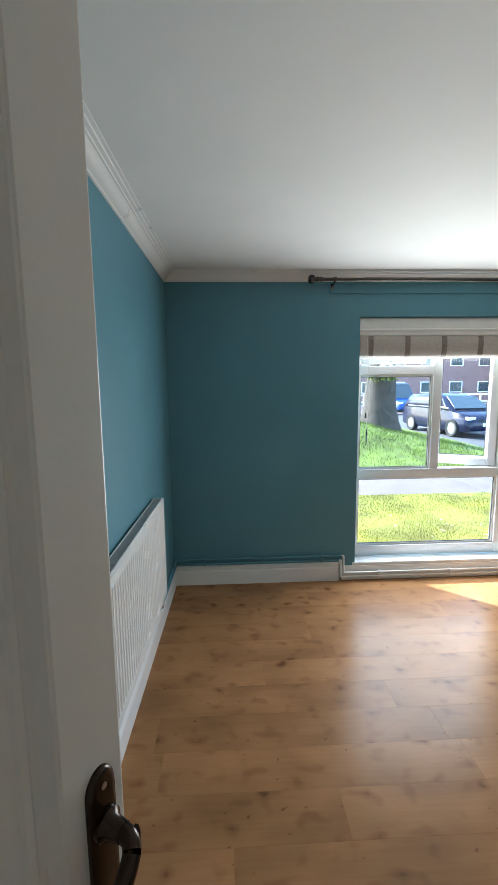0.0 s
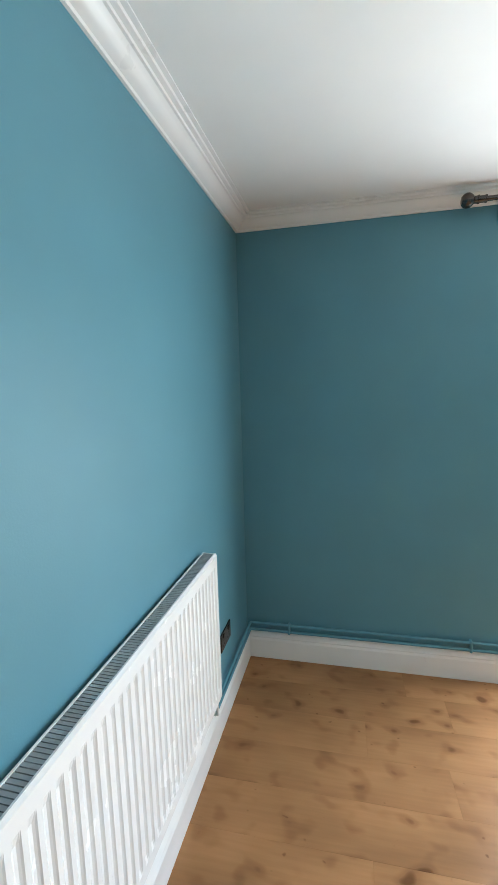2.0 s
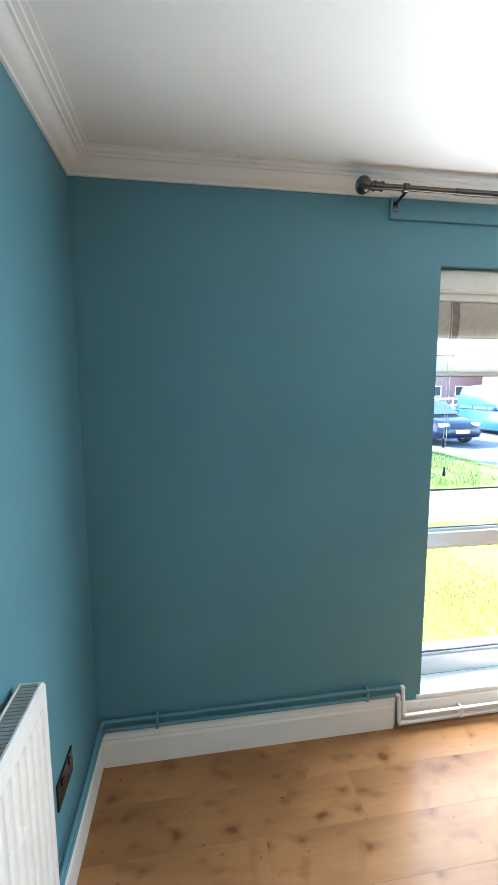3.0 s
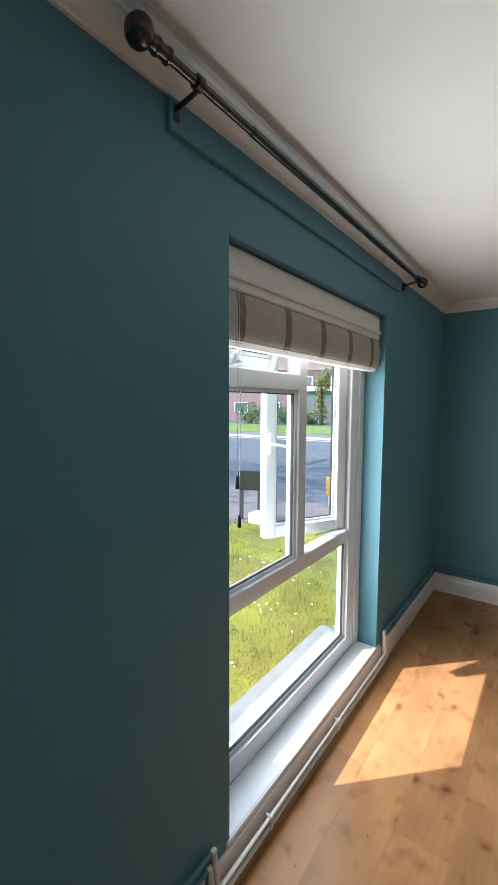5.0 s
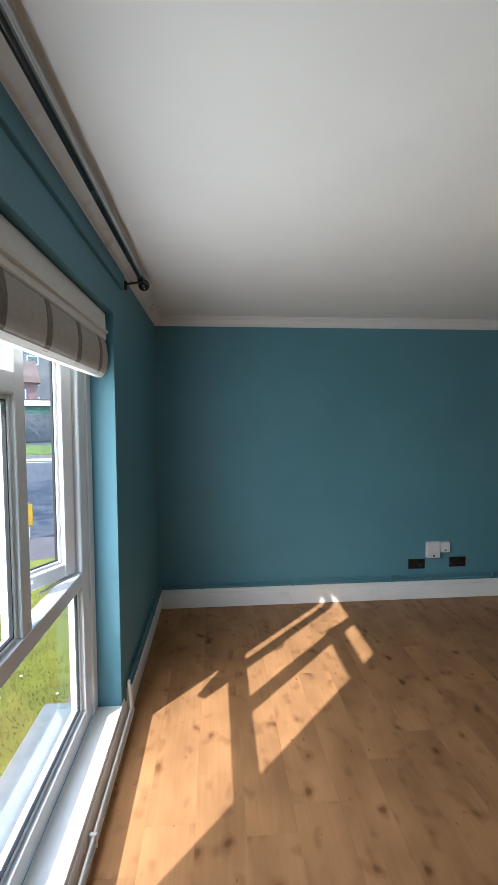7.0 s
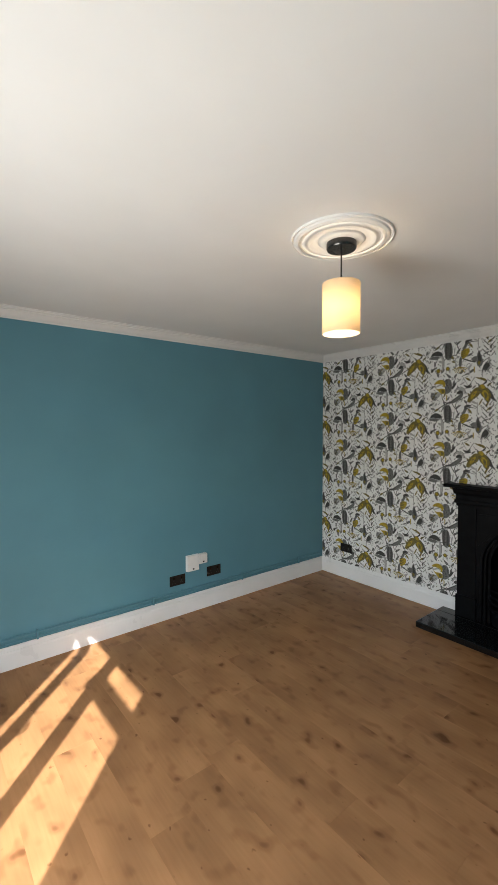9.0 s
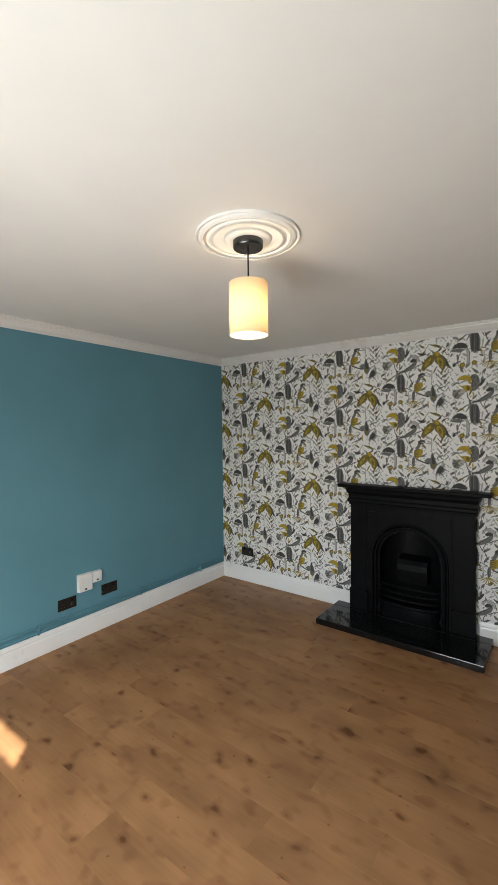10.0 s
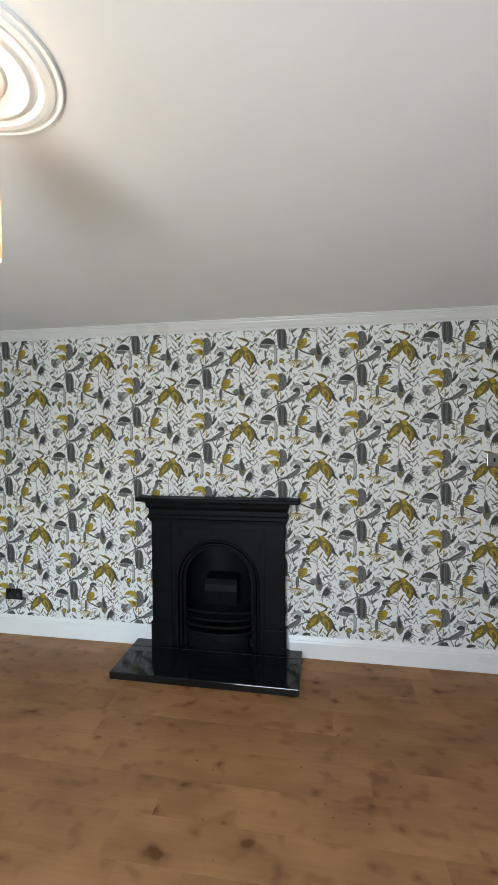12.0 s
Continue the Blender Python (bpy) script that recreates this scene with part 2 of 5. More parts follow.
def build_room():
    bm = boxes((-0.4, WX0, 0, 0.21, -0.3, 2.6), (WX1, X1 + 0.3, 0, 0.21, -0.3, 2.6), (WX0, WX1, 0, 0.21, WZ1, 2.6), (WX0, WX1, 0.02, 0.21, -0.3, 0.115))
    structure(part("wall_north", bm, TEAL), "teal painted wall round the tall window", "wall")
    bm = boxes((-0.4, 1.462, 0.2105, 0.335, -0.4, 2.6), (WX1 + 0.45, X1 + 0.3, 0.2105, 0.335, -0.4, 2.6), (1.462, WX1 + 0.45, 0.2105, 0.335, WZ1, 2.6), (1.462, WX1 + 0.45, 0.2105, 0.335, -0.4, 0.045))
    structure(part("wall_outer", bm, mat("outer_brickwork", (0.20, 0.11, 0.08), 0.85, vary=0.2, scale=14, bump=0.5, bump_scale=60)), "outer brick leaf round the window opening", "wall")
    structure(part("wall_east", boxes((X1, X1 + 0.2, Y1 - 0.3, 0, -0.3, 2.6)), TEAL), "plain teal painted wall with pipes above the skirting", "wall")
    structure(part("wall_south", boxes((-0.4, 1.900, Y1 - 0.25, Y1, -0.3, 2.6), (2.432, X1, Y1 - 0.25, Y1, -0.3, 2.6), (1.900, 2.432, Y1 - 0.25, Y1, 0.80, 2.6), (1.900, 2.432, Y1 - 0.25, Y1, -0.3, 0.03), (1.900, 2.432, Y1 - 0.25, Y1 - 0.22, 0.03, 0.80)), PAPER), "wall papered in a bold grey and mustard print", "wall")
    ow = part("wall_west", boxes((-0.12, 0, -3.23, -0.003, -0.3, 2.6), (-0.12, 0, -3.96, -3.23, 2.06, 2.6), (-0.12, 0, -4.2, -3.96, -0.3, 2.6)), TEAL)
    ow.matrix_world = WEST
    structure(ow, "teal painted wall behind the long radiator", "wall")
    structure(part("ceiling", boxes((-1.5, X1 + 0.2, Y1 - 0.2, 0.2, CEIL, CEIL + 0.12)), WHITE_CEIL), "smooth white painted ceiling", "ceiling")
    # plain hall behind the doorway
    structure(part("wall_hall", boxes((-1.5, -1.4, -4.4, -2.4, 0, CEIL), (-1.4, -0.2, -4.5, -4.4, 0, CEIL), (-1.4, -0.2, -2.5, -2.4, 0, CEIL)), WHITE_CEIL), "plain white hall wall beyond the doorway", "wall")
    # skirting and cornice
    skirt = [(0, 0), (0.018, 0), (0.018, 0.105), (0.014, 0.118), (0.016, 0.124), (0.010, 0.138), (0.006, 0.15), (0, 0.15)]
    runs = [((0, 0, 0), (1.31, 0, 0), (0, -1, 0)), ((2.90, 0, 0), (X1, 0, 0), (0, -1, 0)), ((X1, 0, 0), (X1, Y1, 0), (-1, 0, 0)),
            ((X1, Y1, 0), (2.60, Y1, 0), (0, 1, 0)), ((1.68, Y1, 0), (-0.1, Y1, 0), (0, 1, 0))]
    for a, b, o in runs:
        structure(part("baseboard", prism(skirt, a, b, o, 1, 1), GLOSS_WHITE), "white gloss painted moulded skirting board", "skirting board")
    ob = part("baseboard", prism(skirt, (0, 0, 0), (0, -3.165, 0), (1, 0, 0), 1, 0), GLOSS_WHITE)
    ob.matrix_world = WEST
    structure(ob, "white gloss painted moulded skirting board", "skirting board")
    corn = [(0, 0.003), (0, -0.063), (0.009, -0.063), (0.012, -0.056), (0.024, -0.051), (0.034, -0.043), (0.042, -0.032), (0.054, -0.022),
            (0.061, -0.021), (0.063, -0.014), (0.076, -0.011), (0.079, -0.005), (0.092, -0.003), (0.094, 0.003)]
    for a, b, o in (((-0.02, 0, CEIL), (X1, 0, CEIL), (0, -1, 0)), ((X1, 0, CEIL), (X1, Y1, CEIL), (-1, 0, 0)), ((X1, Y1, CEIL), (-0.1, Y1, CEIL), (0, 1, 0))):
        structure(smooth(part("trim", prism(corn, a, b, o, 1, 1, False), GLOSS_WHITE), 24), "white moulded plaster cornice", "cornice")
    ob = smooth(part("trim", prism(corn, (0, 0, CEIL), (0, -4.0, CEIL), (1, 0, 0), 1, 1, False), GLOSS_WHITE), 24)
    ob.matrix_world = WEST
    structure(ob, "white moulded plaster cornice", "cornice")


build_room()


# ---- window, blind, curtain pole ----
def rect_ring(bm, x0, x1, z0, z1, w, y0, y1, bevel=0.004):
    """Four butted members of a frame in the x-z plane."""
    box(bm, x0, x0 + w, y0, y1, z0, z1, bevel)
    box(bm, x1 - w, x1, y0, y1, z0, z1, bevel)
    box(bm, x0 + w - 0.001, x1 - w + 0.001, y0, y1, z0, z0 + w, bevel)
    box(bm, x0 + w - 0.001, x1 - w + 0.001, y0, y1, z1 - w, z1, bevel)
    return bm


def glazing(parent, x0, x1, z0, z1, y, bead=0.016):
    """Bead, black gasket and pane of one light, set in a frame."""
    part("glazing_bead", rect_ring(bmesh.new(), x0, x1, z0, z1, bead, y - 0.012, y + 0.012, 0.003), UPVC, parent)
    part("gasket", rect_ring(bmesh.new(), x0 + bead, x1 - bead, z0 + bead, z1 - bead, 0.004, y - 0.006, y + 0.006, 0), GASKET, parent, "black rubber gasket")
    p = part("pane", boxes((x0 + bead + 0.001, x1 - bead - 0.001, y - 0.002, y + 0.002, z0 + bead + 0.001, z1 - bead - 0.001)), GLASS, parent, "clear glass pane")
    p.visible_shadow = False
    return p


def lever_handle(parent, at, turn):
    """A white espagnolette handle: plate and cranked lever."""
    h = part("window_handle", boxes((-0.011, 0.011, -0.012, 0, -0.055, 0.055), bevel=0.004, seg=2), UPVC, parent, "white lever handle")
    h.matrix_local = Matrix.Translation(at)
    lev = tube(rounded([(0, -0.01, 0), (0, -0.035, 0), (0.03 * turn, -0.042, -0.004), (0.105 * turn, -0.042, -0.02)], 0.01), 0.0075, 10)
    smooth(part("lever", lev, UPVC, h))


def build_window():
    win = empty("window_1")
    structure(win, "tall white plastic window with one casement swung open", "window")
    y0, y1 = 0.122, 0.19
    frame_bm = boxes((WX0, 1.475, y0, y1, WZ0, WZ1), (2.637, WX1, y0, y1, WZ0, WZ1), (1.474, 2.638, y0, y1, WZ0, 0.226),
                     (1.474, 2.638, y0, y1, 1.985, WZ1), bevel=0.005, seg=2)
    part("window_frame", frame_bm, UPVC, win)
    part("frame_extension", boxes((2.725, WX1, y0 - 0.010, y0 + 0.002, WZ0, WZ1), bevel=0.004, seg=2), UPVC, win, "white cover strip beside the frame")
    part("transom", boxes((1.474, 2.638, y0 + 0.001, y1, 0.798, 0.866), bevel=0.006, seg=2), UPVC, win)
    part("mullion", boxes((2.066, 2.135, y0 + 0.002, y1, 0.865, 1.986), bevel=0.006, seg=2), UPVC, win)
    part("top_transom", boxes((1.474, 2.067, y0 + 0.001, y1, 1.620, 1.690), bevel=0.006, seg=2), UPVC, win)
    glazing(win, 1.474, 2.638, 0.225, 0.799, 0.150)
    glazing(win, 1.474, 2.067, 0.865, 1.621, 0.150)
    # casement on the mullion's far side, hinged at its outer edge and standing open
    w, z0, z1 = 0.498, 0.870, 1.985
    sash = part("casement", rect_ring(bmesh.new(), -w, 0, z0, z1, 0.062, -0.03, 0.03, 0.006), UPVC, win, "open casement sash")
    sash.matrix_local = Matrix.Translation((2.634, 0.168, 0)) @ Matrix.Rotation(radians(-29), 4, "Z")
    glazing(sash, -w + 0.06, -0.06, z0 + 0.06, z1 - 0.06, 0.0)
    lever_handle(sash, (-w + 0.03, -0.03, 1.36), 1)
    stay = boxes((-0.22, 0.0, -0.006, 0.006, 0.0, 0.006), (-0.045, 0.0, -0.01, 0.01, 0.0, 0.012), bevel=0.001)
    s = part("casement_stay", stay, STEEL, win, "steel friction stay")
    s.matrix_local = Matrix.Translation((2.622, 0.16, 0.867)) @ Matrix.Rotation(radians(-14), 4, "Z")
    # top-hung vent, ajar
    vent = part("top_vent", rect_ring(bmesh.new(), 1.478, 2.063, -0.290, 0, 0.052, -0.025, 0.025, 0.005), UPVC, win, "top vent standing ajar")
    vent.matrix_local = Matrix.Translation((0, 0.172, 1.984)) @ Matrix.Rotation(radians(22), 4, "X")
    glazing(vent, 1.528, 2.013, -0.240, -0.05, 0.0)
    lever_handle(vent, (1.77, -0.025, -0.263), -1)
    # sills
    part("window_sill", boxes((WX0 - 0.02, WX1 + 0.05, -0.006, 0.002, 0.118, 0.141), (WX0, WX1, 0.0015, 0.1225, 0.114, 0.1405), bevel=0.006, seg=3), GLOSS_WHITE, win, "low white painted window board")
    part("outer_sill", boxes((WX0 - 0.08, WX1 + 0.08, 0.19, 0.40, 0.05, 0.12), bevel=0.01), mat("pale_stone_sill", (0.17, 0.18, 0.18), 0.8, vary=0.15, scale=20, bump=0.4), win, "pale outer sill")
    part("sill_apron", boxes((WX0 - 0.105, WX1 + 0.066, -0.011, 0.019, 0.0, 0.1175), bevel=0.002), GLOSS_WHITE, win, "white painted board under the sill")


def build_blind():
    b = empty("roman_blind", Matrix.Translation((0, 0.062, -0.016)))
    tagged(b, "grey striped fabric roman blind drawn up in the window head", "blind")
    xa, xb = 1.442, 2.765
    rail = [(-0.03, 1.925), (-0.034, 1.93), (-0.034, 1.985), (-0.032, 2.048), (-0.026, 2.056), (0.03, 2.056), (0.03, 1.92), (0.02, 1.915)]
    part("headrail", prism_x(rail, xa - 0.006, xb - 0.004), LINEN_WHITE, b, "white fabric covered headrail")
    front = [(-0.030, 1.922), (-0.036, 1.90), (-0.040, 1.86), (-0.038, 1.82), (-0.032, 1.785), (-0.020, 1.768), (-0.008, 1.765), (0.016, 1.769),
             (0.022, 1.79), (0.02, 1.915)]
    part("rail_lip", prism_x([(-0.034, 1.955), (-0.044, 1.958), (-0.046, 1.968), (-0.038, 1.975), (-0.029, 1.975), (-0.029, 1.955)], xa - 0.006, xb - 0.004), LINEN_WHITE, b, "white lower lip of the headrail")
    fab = part("folded_fabric", prism_x(front, xa, xb), LINEN, b)
    smooth(fab, 60)
    under = [(-0.026, 1.774), (-0.012, 1.757), (0.012, 1.757), (0.026, 1.778), (0.026, 1.90), (0.0215, 1.90), (0.0215, 1.774)]
    part("lining_fold", prism_x(under, xa + 0.004, xb - 0.004), LINEN_WHITE, b, "white lining fold")
    for i in range(5):
        c = 1.522 + 0.283 * i
        k = [(o - 0.0012 if o < 0 else o, z) for o, z in front[:7]] + [(0.0, 1.78), (-0.01, 1.915)]
        k[6] = (-0.008, 1.7635)
        part("stripe", prism_x(k, c - 0.020, min(c + 0.020, xb)), LINEN_STRIPE, b, "taupe woven stripe")
    for x, z, bend in ((1.494, 1.345, 0.0), (1.505, 1.217, 0.003)):
        part("cord", tube([(x, -0.040, 1.93), (x + bend, -0.044, 1.6), (x, -0.043, z)], 0.0011, 6), LINEN_WHITE, b, "thin white pull cord")
        part("cord_bobbin", lathe([(0.0, 0.004), (0.004, 0.003), (0.005, -0.008), (0.0075, -0.034), (0.006, -0.038), (0.0, -0.038)], 14, (x, -0.043, z)), GASKET, b, "small dark cord bobbin")


def prism_x(profile, x0, x1):
    """A closed (y, z) outline swept along x."""
    bm = bmesh.new()
    a = [bm.verts.new((x0, y, z)) for y, z in profile]
    b = [bm.verts.new((x1, y, z)) for y, z in profile]
    n = len(profile)
    for i in range(n):
        bm.faces.new((a[i], a[(i + 1) % n], b[(i + 1) % n], b[i]))
    bm.faces.new(a)
    bm.faces.new(b[::-1])
    return bm


def build_curtain_pole():
    p = empty("curtain_pole", Matrix.Translation((0, -0.086, 2.286)))
    tagged(p, "dark metal curtain pole with ball finials above the window", "curtain pole")
    r = Matrix.Rotation(radians(90), 4, "Y")
    rod = part("pole", tube([(1.10, 0, 0), (2.2, 0, 0), (3.10, 0, 0)], 0.0105, 20), BLACK_NICKEL, p)
    smooth(rod)
    inner = part("pole_sleeve", tube([(1.42, 0, 0), (2.78, 0, 0)], 0.0125, 20), BLACK_NICKEL, p)
    smooth(inner)
    prof = [(0.0, 0.052), (0.016, 0.050), (0.026, 0.042), (0.031, 0.030), (0.030, 0.018), (0.024, 0.008), (0.018, 0.002), (0.0155, 0.0),
            (0.0155, -0.012), (0.018, -0.014), (0.018, -0.020), (0.0145, -0.022), (0.0145, -0.042), (0.017, -0.044), (0.017, -0.050), (0.0, -0.050)]
    for x, s in ((1.074, -1), (3.122, 1)):
        f = smooth(part("finial", lathe(prof, 28), BLACK_NICKEL, p, "dark metal ball finial"), 30)
        f.matrix_local = Matrix.Translation((x, 0, 0)) @ Matrix.Rotation(radians(90 * s), 4, "Y")
    for x in (1.215, 3.05):
        bm = tube(rounded([(x, 0.083, -0.030), (x, 0.06, -0.024), (x, 0.02, -0.018), (x, 0, -0.014)], 0.012), 0.006, 10)
        box(bm, x - 0.012, x + 0.012, 0.070, 0.0855, -0.056, -0.014, 0.003)
        br = part("bracket", bm, BLACK_NICKEL, p)
        part("ring_clamp", lathe([(0.0115, -0.009), (0.0165, -0.009), (0.0165, 0.009), (0.0115, 0.009)], 20), BLACK_NICKEL, br).matrix_local = Matrix.Translation((x, 0, 0)) @ r
    structure(part("batten", boxes((1.195, 2.985, -0.014, 0.004, 2.206, 2.284), bevel=0.003), TEAL), "teal painted pole batten on the wall", "batten")


build_window()
build_blind()
build_curtain_pole()


# ---- pipes ----
def build_pipes():
    z_hi, z_lo, r = 0.207, 0.171, 0.0075
    pn = empty("heating_pipes")
    tagged(pn, "pair of small heating pipes clipped above the skirting", "pipe")
    west = [WEST @ Vector((0.022, y, 0)) for y in (-0.66, -0.022)]
    for k, (z, low, xo) in enumerate(((z_hi, 0.072, 0.0), (z_lo, 0.040, 0.022))):
        yy = -0.020 - 0.003 * k
        a, b = west
        teal = [(a.x, a.y, z), (b.x, yy, z), (1.322 - xo, yy, z)]
        smooth(part("pipe", tube(rounded(teal, 0.012), r, 10), TEAL, pn, "pipe painted teal like the wall"))
        white = [(1.322 - xo - 0.004, yy, z), (1.334 - xo, yy, z), (1.334 - xo, yy, z - 0.02), (1.334 - xo, yy - 0.012, low), (2.86 + xo, yy - 0.012, low), (2.86 + xo, yy, z), (2.875 + xo, yy, z)]
        smooth(part("pipe", tube(rounded(white, 0.008), r + 0.0004, 10), GLOSS_WHITE, pn, "pipe painted white"))
        teal2 = [(2.872 + xo, yy, z), (X1 - 0.022, yy, z), (X1 - 0.022, -3.97, z)]
        smooth(part("pipe", tube(rounded(teal2, 0.012), r, 10), TEAL, pn, "pipe painted teal like the wall"))
    def clip(x, y, m, along_y):
        s = (-0.006, 0.006, -0.012, 0.020, z_lo - 0.013, z_hi + 0.012)
        bm = boxes(s if not along_y else (-0.012, 0.020, -0.006, 0.006, z_lo - 0.013, z_hi + 0.012), bevel=0.003)
        c = part("pipe_clip", bm, m, pn)
        c.matrix_local = Matrix.Translation((x, y, 0))
    for x in (0.24, 1.16, 3.05, 3.7):
        clip(x, -0.020, TEAL, False)
    for y in (-0.35, -1.1, -1.95, -2.85, -3.6):
        clip(X1 - 0.024, y, TEAL, True)
    for x in (1.62, 2.2):
        bm = boxes((x - 0.006, x + 0.006, -0.044, -0.014, 0.029, 0.083), bevel=0.003)
        part("pipe_clip", bm, GLOSS_WHITE, pn)


build_pipes()


# ---- radiator ----
def build_radiator():
    rad = empty("radiator", WEST)
    tagged(rad, "long white fluted panel radiator on the teal wall", "radiator")
    ya, yb, z0, z1, d = -2.235, -0.700, 0.292, 0.890, 0.070
    pitch, amp = 0.0333, 0.0050
    n = int((yb - ya - 0.03) / pitch)
    step = (yb - ya) / (n + 1)
    cols = [(ya, 0.0)]
    for i in range(n):
        c = ya + step * (i + 1)
        for f, h in ((-0.32, 0.0), (-0.23, 0.5), (-0.10, 1.0), (0.10, 1.0), (0.23, 0.5), (0.32, 0.0)):
            cols.append((c + f * step, h))
    cols.append((yb, 0.0))
    rows = [(z0, 0, 0.006), (z0 + 0.006, 0, 0), (z0 + 0.040, 0, 0), (z0 + 0.058, 1, 0), (z1 - 0.062, 1, 0), (z1 - 0.042, 0, 0), (z1 - 0.005, 0, 0), (z1, 0, 0.007)]
    bm = bmesh.new()
    grid = [[bm.verts.new((d - amp + amp * (1 if not k else 1 - h) - e if k else d - e, y, z)) for y, h in cols] for z, k, e in rows]
    for r0, r1 in zip(grid, grid[1:]):
        for i in range(len(cols) - 1):
            bm.faces.new((r0[i], r0[i + 1], r1[i + 1], r1[i]))
    part("front_panel", bm, RAD_WHITE, rad)
    part("side_panel", boxes((0.012, d - 0.003, yb - 0.001, yb + 0.0025, z0 + 0.02, z1 + 0.001), bevel=0.001), RAD_WHITE, rad)
    part("side_panel", boxes((0.012, d - 0.003, ya - 0.0025, ya + 0.001, z0 + 0.02, z1 + 0.001), bevel=0.001), RAD_WHITE, rad)
    part("back_panel", boxes((0.013, 0.017, ya + 0.002, yb - 0.002, z0 + 0.01, z1 - 0.03)), RAD_GREY, rad)
    part("grille_frame", boxes((0.012, 0.018, ya, yb, z1 - 0.006, z1 + 0.001), (d - 0.013, d - 0.0065, ya, yb, z1 - 0.006, z1 + 0.001), bevel=0.001), RAD_WHITE, rad)
    me = None
    k = 150
    for i in range(k):
        if me is None:
            s = part("grille_slat", boxes((0.017, d - 0.012, -0.0040, 0.0040, -0.008, 0)), RAD_GREY, rad)
            me = s.data
        else:
            s = new("grille_slat", me)
            s.parent = rad
        s.matrix_local = Matrix.Translation((0, ya + (i + 0.5) * (yb - ya) / k, z1 - 0.001))
    for y in (yb - 0.2, ya + 0.2):
        part("wall_bracket", boxes((-0.001, 0.0135, y - 0.02, y + 0.02, z0 + 0.06, z1 - 0.08), bevel=0.002), RAD_WHITE, rad)
    v = lathe([(0.0, -0.02), (0.012, -0.02), (0.012, 0.012), (0.018, 0.014), (0.018, 0.055), (0.012, 0.062), (0, 0.062)], 18)
    part("valve", v, WHITE_PLASTIC, rad, "white radiator valve").matrix_local = Matrix.Translation((0.04, yb + 0.024, z0 + 0.03))
    part("valve_tail", tube([(0.04, yb + 0.024, z0 + 0.02), (0.04, yb + 0.024, 0.19), (0.022, yb + 0.03, 0.182)], 0.007, 10), GLOSS_WHITE, rad)


build_radiator()


# ---- sockets and boxes ----
def double_socket(m, label, group):
    """A flat screwless twin socket plate, lying in its local x-z plane and facing -y."""
    s = empty("wall_socket", m)
    tagged(s, label, "socket", group)
    part("plate", boxes((-0.073, 0.073, -0.006, 0.001, -0.043, 0.043), bevel=0.003, seg=2), BLACK_PLASTIC, s)
    for x in (-0.036, 0.036):
        part("switch_rocker", boxes((x - 0.006, x + 0.006, -0.009, -0.0055, 0.012, 0.032), bevel=0.001), DARK_BRONZE, s)
        for dx, dz in ((0, 0.002), (-0.011, -0.02), (0.011, -0.02)):
            part("pin_slot", boxes((x + dx - 0.003, x + dx + 0.003, -0.0066, -0.0058, dz - 0.0035, dz + 0.0035)), GASKET, s)
    return s


EAST_FACE = Matrix.Rotation(radians(-90), 4, "Z")
SOUTH_FACE = Matrix.Rotation(radians(180), 4, "Z")
WEST_FACE = Matrix.Rotation(radians(90), 4, "Z")
E_GROUP = "sockets low on the teal wall"
double_socket(Matrix.Translation((X1, -2.180, 0.300)) @ EAST_FACE, "dark twin socket plate low on the teal wall", E_GROUP)
double_socket(Matrix.Translation((X1, -2.546, 0.308)) @ EAST_FACE, "dark twin socket plate low on the teal wall", E_GROUP)
double_socket(WEST @ Matrix.Translation((0, -0.42, 0.372)) @ WEST_FACE, "dark twin socket plate beside the radiator", "")


def phone_box(x0, x1, z0, z1, d, label):
    b = empty("junction_box", Matrix.Translation((X1, 0, 0)))
    tagged(b, label, "junction box", "white boxes above the sockets")
    part("cover", boxes((-d, 0.001, x0, x1, z0, z1), bevel=0.005, seg=2), WHITE_PLASTIC, b)
    part("base", boxes((-0.006, 0.0, x0 - 0.002, x1 + 0.002, z0 - 0.002, z1 + 0.002), bevel=0.001), WHITE_PLASTIC, b)
    part("port", boxes((-d - 0.001, -d + 0.002, (x0 + x1) / 2 - 0.008, (x0 + x1) / 2 + 0.008, z0 + 0.012, z0 + 0.024)), GASKET, b)


phone_box(-2.376, -2.262, 0.356, 0.488, 0.032, "white plastic telephone master box on the wall")
phone_box(-2.463, -2.381, 0.400, 0.484, 0.030, "small square white plastic box on the wall")


def build_switch():
    s = empty("light_switch", Matrix.Translation((0.347, Y1, 1.390)) @ SOUTH_FACE)
    tagged(s, "brushed steel dimmer plate on the papered wall", "light switch")
    part("plate", boxes((-0.043, 0.043, -0.006, 0.001, -0.043, 0.043), bevel=0.003, seg=2), STEEL, s)
    part("rocker", boxes((-0.006, 0.006, -0.011, -0.005, -0.012, 0.012), bevel=0.002), BLACK_PLASTIC, s)
    double_socket(Matrix.Translation((3.83, Y1, 0.312)) @ SOUTH_FACE, "dark grey twin socket plate on the papered wall", "")


build_switch()


